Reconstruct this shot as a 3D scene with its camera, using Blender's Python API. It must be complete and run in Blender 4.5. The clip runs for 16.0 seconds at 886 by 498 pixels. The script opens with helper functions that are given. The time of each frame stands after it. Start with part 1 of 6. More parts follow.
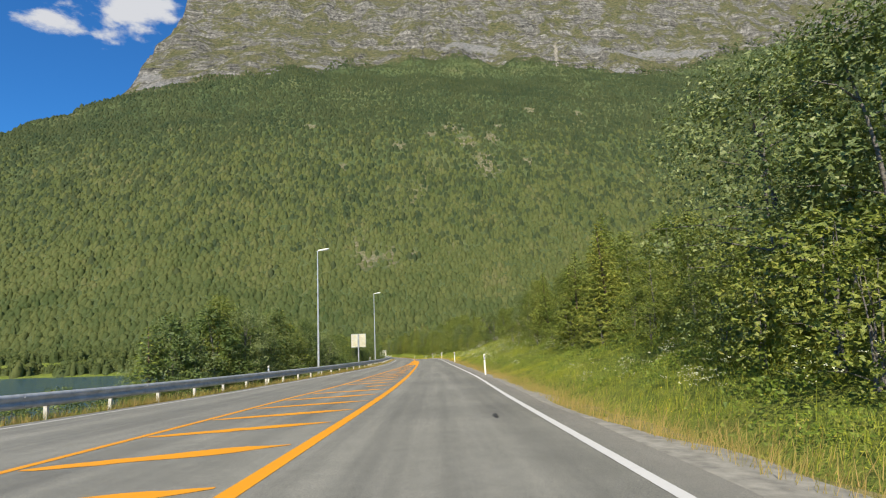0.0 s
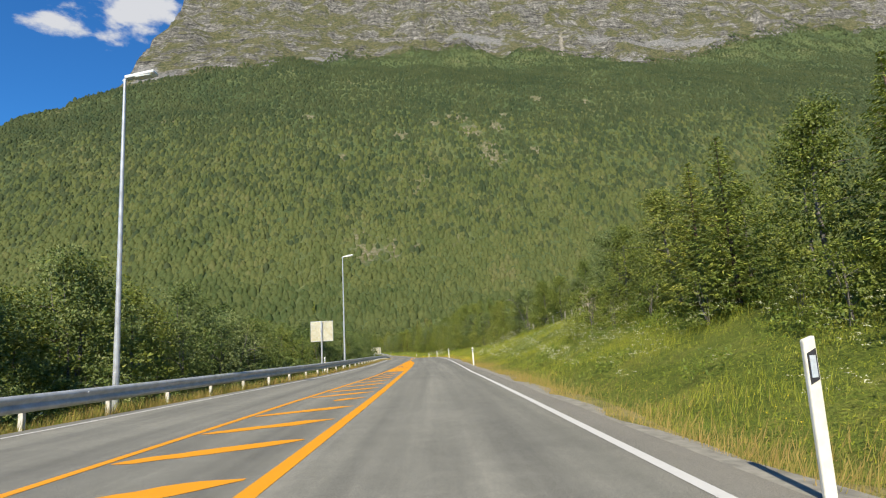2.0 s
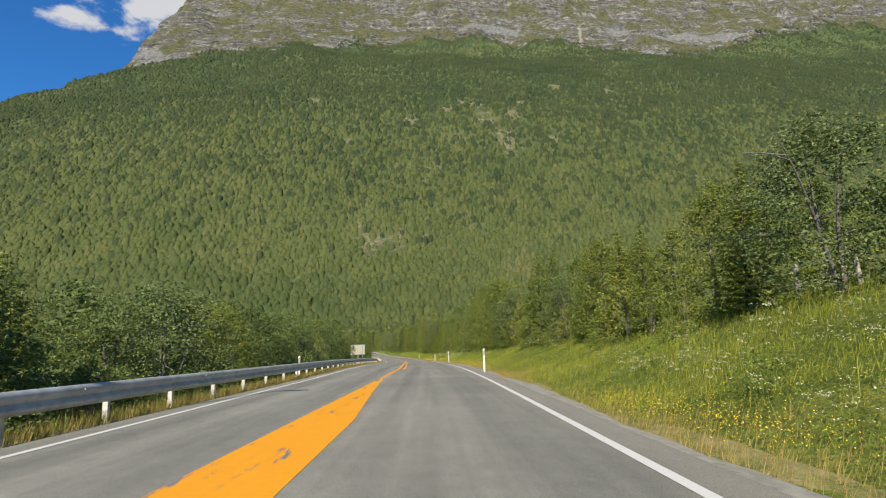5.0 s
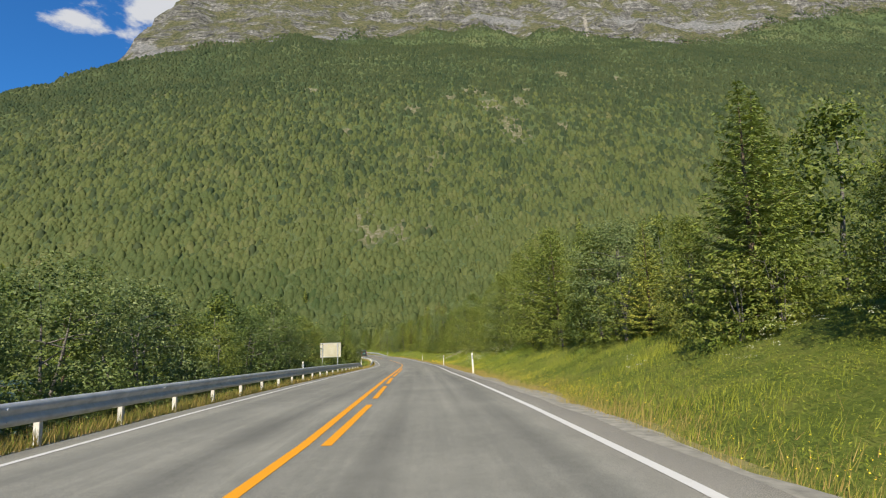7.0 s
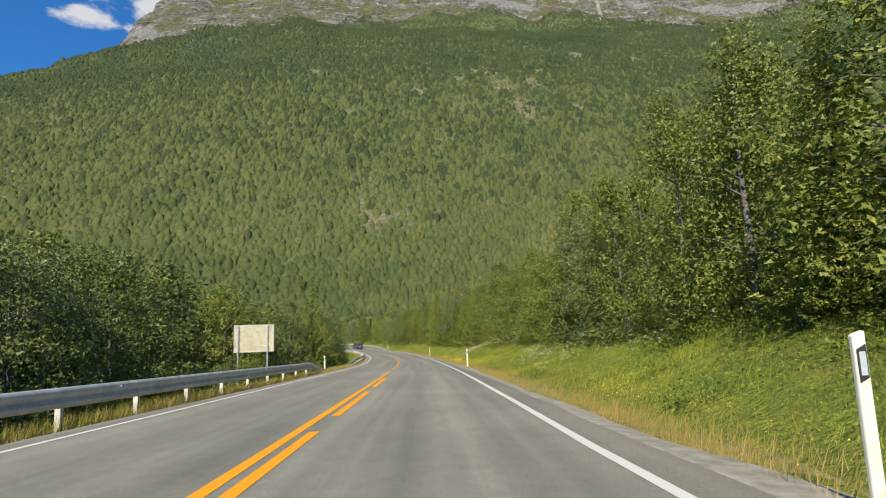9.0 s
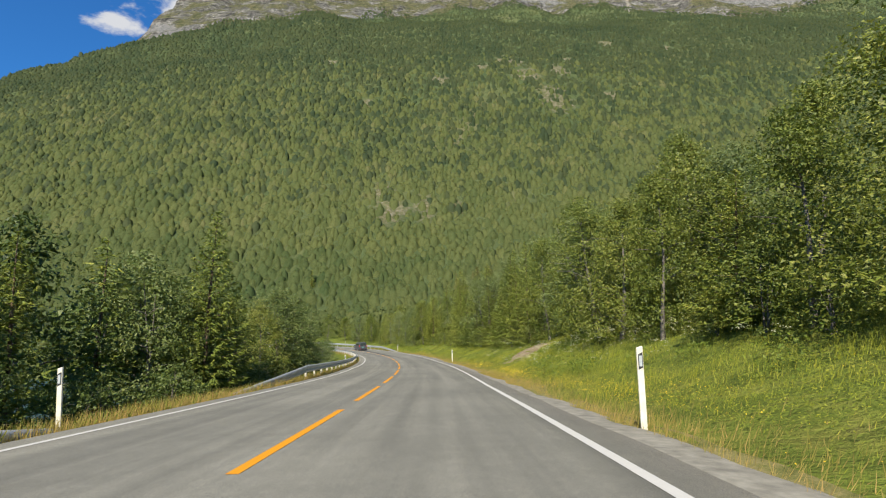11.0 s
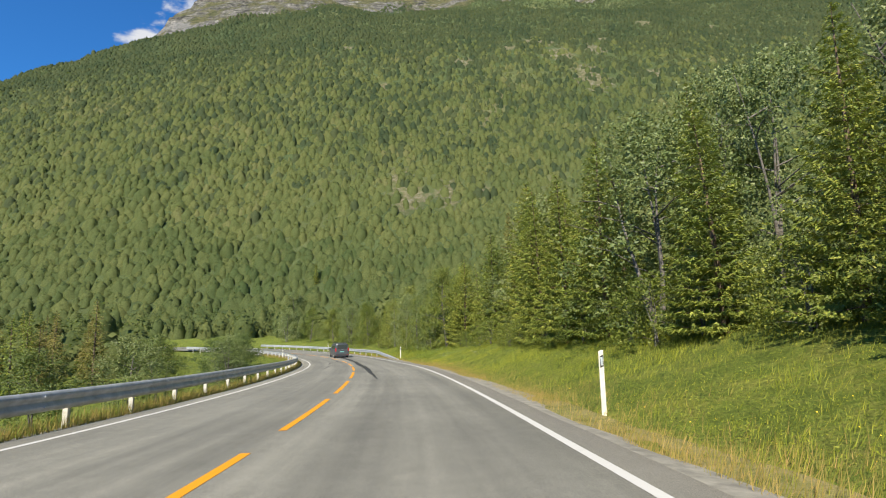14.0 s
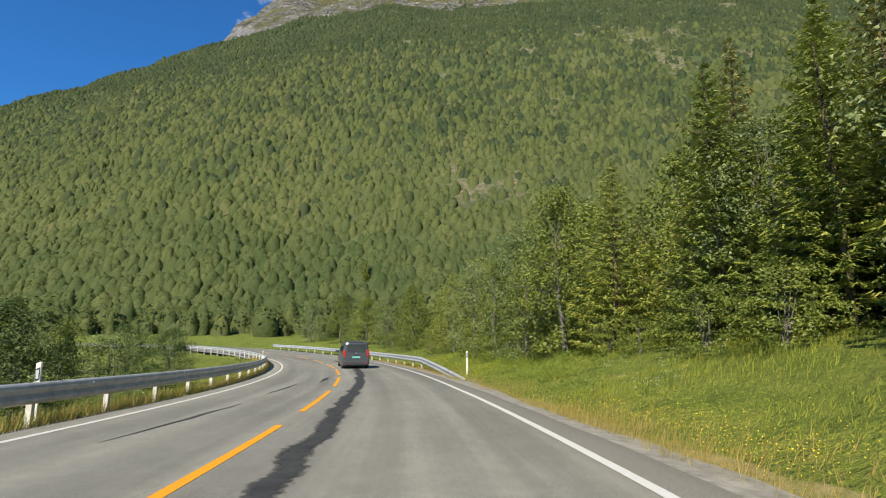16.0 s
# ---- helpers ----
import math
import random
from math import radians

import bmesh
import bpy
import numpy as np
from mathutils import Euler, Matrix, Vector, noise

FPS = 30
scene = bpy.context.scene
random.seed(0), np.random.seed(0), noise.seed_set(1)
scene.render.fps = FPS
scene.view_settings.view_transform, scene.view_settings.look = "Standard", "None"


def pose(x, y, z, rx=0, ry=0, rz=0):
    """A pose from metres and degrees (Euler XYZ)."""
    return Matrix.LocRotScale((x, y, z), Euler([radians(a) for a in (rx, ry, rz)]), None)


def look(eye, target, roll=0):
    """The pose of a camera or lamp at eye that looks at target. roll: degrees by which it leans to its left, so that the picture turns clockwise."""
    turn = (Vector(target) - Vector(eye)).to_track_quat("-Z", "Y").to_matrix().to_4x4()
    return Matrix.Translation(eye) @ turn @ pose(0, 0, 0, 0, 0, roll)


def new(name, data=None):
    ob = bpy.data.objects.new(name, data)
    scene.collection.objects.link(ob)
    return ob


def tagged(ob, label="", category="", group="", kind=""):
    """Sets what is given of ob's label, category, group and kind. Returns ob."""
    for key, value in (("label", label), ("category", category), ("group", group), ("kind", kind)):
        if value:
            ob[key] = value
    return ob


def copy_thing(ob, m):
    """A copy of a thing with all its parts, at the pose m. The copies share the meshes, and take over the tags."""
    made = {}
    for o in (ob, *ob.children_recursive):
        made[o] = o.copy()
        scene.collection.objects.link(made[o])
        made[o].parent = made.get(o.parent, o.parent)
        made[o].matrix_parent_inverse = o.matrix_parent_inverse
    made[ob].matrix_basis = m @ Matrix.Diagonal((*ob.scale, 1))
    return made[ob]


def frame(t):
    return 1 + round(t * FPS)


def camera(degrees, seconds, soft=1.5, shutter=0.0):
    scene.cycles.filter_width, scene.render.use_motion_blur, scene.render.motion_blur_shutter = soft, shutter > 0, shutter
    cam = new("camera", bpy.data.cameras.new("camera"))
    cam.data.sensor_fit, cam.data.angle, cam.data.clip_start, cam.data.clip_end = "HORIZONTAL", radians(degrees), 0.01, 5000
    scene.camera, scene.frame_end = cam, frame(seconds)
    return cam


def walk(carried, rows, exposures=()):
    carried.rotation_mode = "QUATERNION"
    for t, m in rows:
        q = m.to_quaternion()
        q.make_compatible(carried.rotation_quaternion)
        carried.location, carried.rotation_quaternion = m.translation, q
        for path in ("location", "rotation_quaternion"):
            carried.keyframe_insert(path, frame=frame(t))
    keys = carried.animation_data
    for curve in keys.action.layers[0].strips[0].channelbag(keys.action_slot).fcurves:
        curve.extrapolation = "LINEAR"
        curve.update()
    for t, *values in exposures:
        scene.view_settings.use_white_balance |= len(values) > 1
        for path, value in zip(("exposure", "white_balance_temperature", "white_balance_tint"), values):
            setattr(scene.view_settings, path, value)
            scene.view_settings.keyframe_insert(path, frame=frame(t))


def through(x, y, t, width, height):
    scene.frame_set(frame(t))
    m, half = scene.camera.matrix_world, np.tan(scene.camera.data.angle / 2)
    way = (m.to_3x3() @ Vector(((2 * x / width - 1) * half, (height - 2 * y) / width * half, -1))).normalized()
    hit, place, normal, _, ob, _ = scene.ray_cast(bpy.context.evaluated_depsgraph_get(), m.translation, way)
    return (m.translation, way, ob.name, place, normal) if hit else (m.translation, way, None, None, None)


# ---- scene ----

cam = camera(80.1, 16.0, 1.15)
# seconds, eye, target, roll
PATH = [
    (0, (0.011, -1.211, 21.315), (0.018, 0.773, 21.571), -2.3),
    (0.5, (-0.079, 5.629, 20.836), (-0.08, 7.614, 21.081), -2.6),
    (1, (-0.18, 12.708, 20.326), (-0.189, 14.693, 20.573), -2.8),
    (1.5, (-0.303, 19.692, 19.817), (-0.313, 21.676, 20.067), -2.7),
    (2, (-0.464, 26.828, 19.324), (-0.473, 28.812, 19.573), -2.7),
    (2.5, (-0.662, 33.815, 18.859), (-0.669, 35.799, 19.108), -2.8),
    (3, (-0.894, 40.833, 18.412), (-0.899, 42.817, 18.659), -2.6),
    (3.5, (-1.16, 47.96, 17.973), (-1.169, 49.944, 18.224), -2.1),
    (4, (-1.46, 55.059, 17.534), (-1.484, 57.043, 17.787), -1.4),
    (4.5, (-1.784, 62.072, 17.104), (-1.822, 64.056, 17.356), -1.1),
    (7, (-3.722, 97.842, 14.971), (-3.779, 99.826, 15.218), -1.8),
    (8, (-4.752, 112.449, 13.919), (-4.802, 114.434, 14.154), -1.6),
    (8.5, (-5.315, 119.987, 13.357), (-5.376, 121.973, 13.586), -1.6),
    (9, (-5.899, 127.421, 12.778), (-5.985, 129.406, 13.003), -1.7),
    (11.5, (-9.204, 165.843, 9.794), (-9.378, 167.821, 10.037), -1.2),
    (12, (-10.037, 174.172, 9.17), (-10.222, 176.148, 9.417), -1.5),
    (12.5, (-10.96, 182.272, 8.547), (-11.152, 184.247, 8.795), -1.9),
    (13, (-11.979, 190.255, 7.946), (-12.181, 192.228, 8.199), -2.3),
    (13.5, (-13.124, 198.6, 7.376), (-13.347, 200.569, 7.641), -2.0),
    (14, (-14.4, 206.663, 6.846), (-14.649, 208.629, 7.114), -1.2),
    (14.6, (-16.153, 215.872, 6.268), (-16.451, 217.831, 6.543), -1.0),
    (14.8, (-16.805, 218.939, 6.091), (-17.122, 220.894, 6.368), -1.0),
    (15, (-17.502, 222.032, 5.923), (-17.832, 223.984, 6.205), -0.7),
    (15.5, (-19.416, 229.695, 5.524), (-19.806, 231.636, 5.814), -0.1),
    (16, (-21.508, 237.552, 5.156), (-21.971, 239.475, 5.455), 0.3),
]
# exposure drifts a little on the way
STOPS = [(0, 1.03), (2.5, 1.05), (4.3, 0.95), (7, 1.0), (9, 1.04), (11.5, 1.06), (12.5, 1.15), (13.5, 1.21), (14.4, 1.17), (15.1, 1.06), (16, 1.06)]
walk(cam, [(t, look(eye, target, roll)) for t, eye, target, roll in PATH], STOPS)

# ---------------------------------------------------------------- sky and sun
SUN_DIR = Vector((-0.13, -0.79, 0.72)).normalized()  # towards the sun
CLOUD_SHIFT = (0.0, 0.0, 0.0)
CLOUDS = [((-0.543, 0.711, 0.446), 0.07), ((-0.462, 0.742, 0.488), 0.165), ((-0.425, 0.755, 0.49), 0.13)]  # direction and reach
world = bpy.data.worlds.new("sky")
scene.world = world
world.use_nodes = True
wn, wl = world.node_tree.nodes, world.node_tree.links
wn.clear()
w_out = wn.new("ShaderNodeOutputWorld")
w_bg = wn.new("ShaderNodeBackground")
w_sky = wn.new("ShaderNodeTexSky")
w_sky.sky_type = "NISHITA"
w_sky.sun_disc = False
w_sky.sun_elevation = math.asin(SUN_DIR.z)
w_sky.sun_rotation = math.atan2(SUN_DIR.x, SUN_DIR.y)
w_sky.altitude = 50
w_sky.air_density = 1.0
w_sky.dust_density = 0.4
w_sky.ozone_density = 2.5
w_bg.inputs["Strength"].default_value = 0.06
w_co = wn.new("ShaderNodeTexCoord")
w_tint = wn.new("ShaderNodeMix")
w_tint.data_type, w_tint.blend_type = "RGBA", "MULTIPLY"
w_tint.inputs[0].default_value = 1.0
w_tint.inputs[7].default_value = (0.27, 0.78, 1.28, 1.0)
wl.new(w_sky.outputs[0], w_tint.inputs[6])
# fair-weather clouds: one puffy bank and scattered small ones
w_noise = wn.new("ShaderNodeTexNoise")
w_noise.inputs["Scale"].default_value = 17.0
w_noise.inputs["Detail"].default_value = 9.0
w_noise.inputs["Roughness"].default_value = 0.55
w_flat = wn.new("ShaderNodeMapping")
w_flat.inputs["Location"].default_value = CLOUD_SHIFT
w_flat.inputs["Scale"].default_value = (1.0, 1.0, 1.9)
wl.new(w_co.outputs["Generated"], w_flat.inputs[0])
wl.new(w_flat.outputs[0], w_noise.inputs["Vector"])
w_wide = wn.new("ShaderNodeMapping")
w_wide.inputs["Scale"].default_value = (1.0, 1.0, 1.9)
wl.new(w_co.outputs["Generated"], w_wide.inputs[0])
w_near = [wn.new("ShaderNodeVectorMath") for _ in CLOUDS]
w_sum = None
for node, (towards, reach) in zip(w_near, CLOUDS):
    node.operation = "DISTANCE"
    wl.new(w_wide.outputs[0], node.inputs[0])
    node.inputs[1].default_value = Vector(towards).normalized() * Vector((1, 1, 1.9))
    fall = wn.new("ShaderNodeMapRange")
    fall.inputs["From Min"].default_value, fall.inputs["From Max"].default_value = reach, 0.0
    wl.new(node.outputs["Value"], fall.inputs["Value"])
    if w_sum is None:
        w_sum = fall.outputs[0]
    else:
        most = wn.new("ShaderNodeMath")
        most.operation = "MAXIMUM"
        wl.new(w_sum, most.inputs[0])
        wl.new(fall.outputs[0], most.inputs[1])
        w_sum = most.outputs[0]
w_add = wn.new("ShaderNodeMath")
w_add.operation = "MULTIPLY_ADD"
w_add.inputs[1].default_value = 0.45
wl.new(w_sum, w_add.inputs[0])
wl.new(w_noise.outputs["Fac"], w_add.inputs[2])
w_edge = wn.new("ShaderNodeMapRange")
w_edge.interpolation_type = "SMOOTHSTEP"
w_edge.inputs["From Min"].default_value, w_edge.inputs["From Max"].default_value = 0.71, 0.90
wl.new(w_add.outputs[0], w_edge.inputs["Value"])
w_mix = wn.new("ShaderNodeMix")
w_mix.data_type = "RGBA"
w_mix.inputs[7].default_value = (5.6, 5.7, 6.0, 1.0)
wl.new(w_edge.outputs[0], w_mix.inputs[0])
wl.new(w_tint.outputs[2], w_mix.inputs[6])
wl.new(w_mix.outputs[2], w_bg.inputs["Color"])
wl.new(w_bg.outputs[0], w_out.inputs["Surface"])

sun = new("sun", bpy.data.lights.new("sun", "SUN"))
sun.data.energy = 3.95
sun.data.angle = radians(0.53)
sun.data.color = (1.0, 0.91, 0.74)
sun.matrix_world = look((0, 0, 60), Vector((0, 0, 60)) - SUN_DIR)

# ---------------------------------------------------------------- materials


def material(name, rough=0.7, metal=0.0, spec=0.5):
    m = bpy.data.materials.new(name)
    m.use_nodes = True
    b = m.node_tree.nodes["Principled BSDF"]
    b.inputs["Roughness"].default_value = rough
    b.inputs["Metallic"].default_value = metal
    b.inputs["Specular IOR Level"].default_value = spec
    return m, m.node_tree.nodes, m.node_tree.links, b


def ramp(nodes, links, value, stops):
    r = nodes.new("ShaderNodeValToRGB")
    e = r.color_ramp.elements
    while len(e) < len(stops):
        e.new(0.5)
    for k, (p, c) in zip(e, stops):
        k.position, k.color = p, (*c, 1.0) if len(c) == 3 else c
    links.new(value, r.inputs[0])
    return r.outputs[0]


def noise_tex(nodes, links, scale, detail=4.0, rough=0.55, coord=None, distort=0.0):
    n = nodes.new("ShaderNodeTexNoise")
    n.inputs["Scale"].default_value = scale
    n.inputs["Detail"].default_value = detail
    n.inputs["Roughness"].default_value = rough
    n.inputs["Distortion"].default_value = distort
    if coord is not None:
        links.new(coord, n.inputs["Vector"])
    return n.outputs["Fac"]


def position(nodes):
    return nodes.new("ShaderNodeNewGeometry").outputs["Position"]


def mix_rgb(nodes, links, fac, a, b, mode="MIX"):
    n = nodes.new("ShaderNodeMix")
    n.data_type, n.blend_type = "RGBA", mode
    for socket, v in ((n.inputs[0], fac), (n.inputs[6], a), (n.inputs[7], b)):
        if isinstance(v, bpy.types.NodeSocket):
            links.new(v, socket)
        elif isinstance(v, (int, float)):
            socket.default_value = v
        else:
            socket.default_value = (*v, 1.0)
    return n.outputs[2]


def maths(nodes, links, op, a, b=0.0, c=None):
    n = nodes.new("ShaderNodeMath")
    n.operation = op
    for k, v in enumerate((a, b) if c is None else (a, b, c)):
        if isinstance(v, bpy.types.NodeSocket):
            links.new(v, n.inputs[k])
        else:
            n.inputs[k].default_value = v
    return n.outputs[0]


def bump(nodes, links, bsdf, height, strength=0.3, distance=0.02):
    n = nodes.new("ShaderNodeBump")
    n.inputs["Strength"].default_value = strength
    n.inputs["Distance"].default_value = distance
    links.new(height, n.inputs["Height"])
    links.new(n.outputs[0], bsdf.inputs["Normal"])


def plain(name, colour, rough=0.6, metal=0.0, vary=0.12, scale=6.0, bumpy=0.05, spec=0.5):
    """A painted or bare surface with slight stains and fine relief."""
    m, n, l, b = material(name, rough, metal, spec)
    pos = position(n)
    big = noise_tex(n, l, scale, 5, 0.6, pos)
    dark = tuple(max(0.0, c * (1 - vary * 2)) for c in colour)
    light = tuple(min(1.0, c * (1 + vary)) for c in colour)
    l.new(ramp(n, l, big, [(0.3, dark), (0.65, light)]), b.inputs["Base Color"])
    bump(n, l, b, noise_tex(n, l, scale * 25, 3, 0.6, pos), bumpy, 0.01)
    return m


def foliage(name, stops, through=0.3, rough=0.55, spec=0.3, wide=0.05, leafwise=0.55, fine=0.0, clump=0.0):
    """Leaves: the colour differs from leaf to leaf and slowly across the place; some light passes through."""
    m, n, l, b = material(name, rough, 0.0, spec)
    geo = n.new("ShaderNodeNewGeometry")
    info = n.new("ShaderNodeObjectInfo")
    patch = noise_tex(n, l, wide, 3, 0.6, geo.outputs["Position"])
    v = maths(n, l, "MULTIPLY_ADD", geo.outputs["Random Per Island"], leafwise, 0.27 - leafwise / 2)
    v = maths(n, l, "ADD", v, maths(n, l, "MULTIPLY", patch, 0.5))
    v = maths(n, l, "ADD", v, maths(n, l, "MULTIPLY_ADD", info.outputs["Random"], 0.34, -0.2))
    if clump:
        # one tree differs from the next
        v = maths(n, l, "ADD", v, maths(n, l, "MULTIPLY_ADD", noise_tex(n, l, clump, 2, 0.5, geo.outputs["Position"]), 0.62, -0.31))
    col = ramp(n, l, v, stops)
    if fine:
        # light and dark among sprays of small leaves, painted in as spots; crumpled surface
        spots = noise_tex(n, l, fine, 3, 0.75, geo.outputs["Position"])
        col = mix_rgb(n, l, 1.0, col, ramp(n, l, spots, [(0.36, (0.5, 0.52, 0.5)), (0.5, (1, 1, 1)), (0.66, (1.5, 1.47, 1.35))] if fine > 5 else [(0.36, (0.72, 0.74, 0.72)), (0.5, (1, 1, 1)), (0.66, (1.28, 1.26, 1.22))]), "MULTIPLY")
        bump(n, l, b, spots, 0.6 if fine > 5 else 0.35, 0.5 / fine)
    l.new(col, b.inputs["Base Color"])
    t = n.new("ShaderNodeBsdfTranslucent")
    l.new(mix_rgb(n, l, 0.35, col, (0.25, 0.33, 0.04)), t.inputs["Color"])
    mixer = n.new("ShaderNodeMixShader")
    mixer.inputs[0].default_value = through
    l.new(b.outputs[0], mixer.inputs[1])
    l.new(t.outputs[0], mixer.inputs[2])
    l.new(mixer.outputs[0], n["Material Output"].inputs["Surface"])
    return m


def asphalt():
    """Worn grey asphalt: u runs along the road, v across it."""
    m, n, l, b = material("asphalt", 0.82, 0.0, 0.35)
    pos = position(n)
    uv = n.new("ShaderNodeUVMap")
    sep = n.new("ShaderNodeSeparateXYZ")
    l.new(uv.outputs[0], sep.inputs[0])
    stretch = n.new("ShaderNodeMapping")
    stretch.inputs["Scale"].default_value = (0.035, 1.6, 1.0)
    l.new(uv.outputs[0], stretch.inputs[0])
    lanes = noise_tex(n, l, 1.0, 4, 0.6, stretch.outputs[0])
    # two polished wheel tracks in each lane
    wave = maths(n, l, "SINE", maths(n, l, "MULTIPLY_ADD", sep.outputs[1], 2 * math.pi / 2.1, 0.3))
    tracks = maths(n, l, "MULTIPLY_ADD", wave, 0.055, lanes)
    patch = noise_tex(n, l, 0.22, 6, 0.65, pos)
    v = maths(n, l, "ADD", maths(n, l, "MULTIPLY", tracks, 0.6), maths(n, l, "MULTIPLY", patch, 0.4))
    base = ramp(n, l, v, [(0.32, (0.118, 0.116, 0.101)), (0.5, (0.176, 0.172, 0.147)), (0.68, (0.244, 0.236, 0.2))])
    mottle = ramp(n, l, noise_tex(n, l, 3.2, 5, 0.7, pos), [(0.33, (0.92, 0.92, 0.915)), (0.5, (1, 1, 1)), (0.67, (1.08, 1.08, 1.075))])
    base = mix_rgb(n, l, 1.0, base, mottle, "MULTIPLY")
    grain = noise_tex(n, l, 95.0, 2, 0.7, pos)
    speck = ramp(n, l, grain, [(0.34, (0.6, 0.6, 0.6)), (0.5, (1, 1, 1)), (0.68, (1.45, 1.43, 1.38))])
    # dust blown over the outer edge
    dusty = maths(n, l, "ADD", sep.outputs[1], maths(n, l, "MULTIPLY_ADD", noise_tex(n, l, 1.4, 6, 0.7, pos), 0.9, -0.45))
    base = mix_rgb(n, l, ramp(n, l, maths(n, l, "MULTIPLY", dusty, 0.2), [(0.38, (0, 0, 0)), (0.54, (0.75, 0.75, 0.75))]), base, (0.27, 0.25, 0.215))
    l.new(mix_rgb(n, l, 1.0, base, speck, "MULTIPLY"), b.inputs["Base Color"])
    bump(n, l, b, grain, 0.5, 0.006)
    return m


def road_paint(name, colour, holes=False):
    """Thermoplastic line paint, chipped and greyed where it is worn."""
    m, n, l, b = material(name, 0.6, 0.0, 0.4)
    pos = position(n)
    wear = noise_tex(n, l, 7.0, 8, 0.75, pos)
    fine = noise_tex(n, l, 60.0, 3, 0.7, pos)
    v = maths(n, l, "ADD", maths(n, l, "MULTIPLY", wear, 0.65), maths(n, l, "MULTIPLY", fine, 0.35))
    if holes:
        # long scraped patches where the asphalt shows
        drag = n.new("ShaderNodeMapping")
        drag.inputs["Scale"].default_value = (2.6, 0.42, 1.0)
        l.new(pos, drag.inputs[0])
        scrape = noise_tex(n, l, 1.0, 5, 0.65, drag.outputs[0], 0.6)
        v = maths(n, l, "MINIMUM", v, maths(n, l, "MULTIPLY_ADD", scrape, 1.5, -0.24))
    l.new(ramp(n, l, v, [(0.30, (0.16, 0.155, 0.15)), (0.37, colour), (0.7, tuple(min(1, c * 1.12) for c in colour))]), b.inputs["Base Color"])
    bump(n, l, b, fine, 0.3, 0.004)
    return m


# places on the slope where rock and dry grass show between the trees: x, y and reach
SCARS = [(63, 652, 17), (40, 690, 13), (24, 726, 15), (75, 705, 11), (-8, 705, 8), (-71, 516, 12), (-50, 520, 9), (-84, 535, 7), (-30, 523, 6), (-51, 682, 9), (96, 742, 9), (118, 664, 6), (-120, 640, 8), (150, 800, 9), (230, 820, 7), (-180, 720, 8)]
# where the wood ends: x and height
TREE_LINE = [(-680, 372), (-600, 405), (-560, 427), (-530, 452), (-422, 457), (-376, 484), (-315, 490), (-245, 515), (-210, 578), (-93, 620), (38, 628), (169, 616), (293, 590), (366, 570), (393, 535), (555, 574), (668, 635), (818, 688), (981, 749)]
# fans of pale scree under the cliffs: x, y, z and reach
SCREE = [(395, 1140, 570, 34), (506, 1262, 657, 40), (600, 1297, 690, 46), (679, 1294, 680, 34), (415, 1278, 690, 34), (112, 1247, 693, 48), (60, 1240, 690, 30), (739, 1213, 593, 30), (791, 1191, 576, 28), (-239, 1068, 561, 24), (-295, 945, 495, 22), (-515, 925, 470, 30), (-560, 960, 500, 28)]


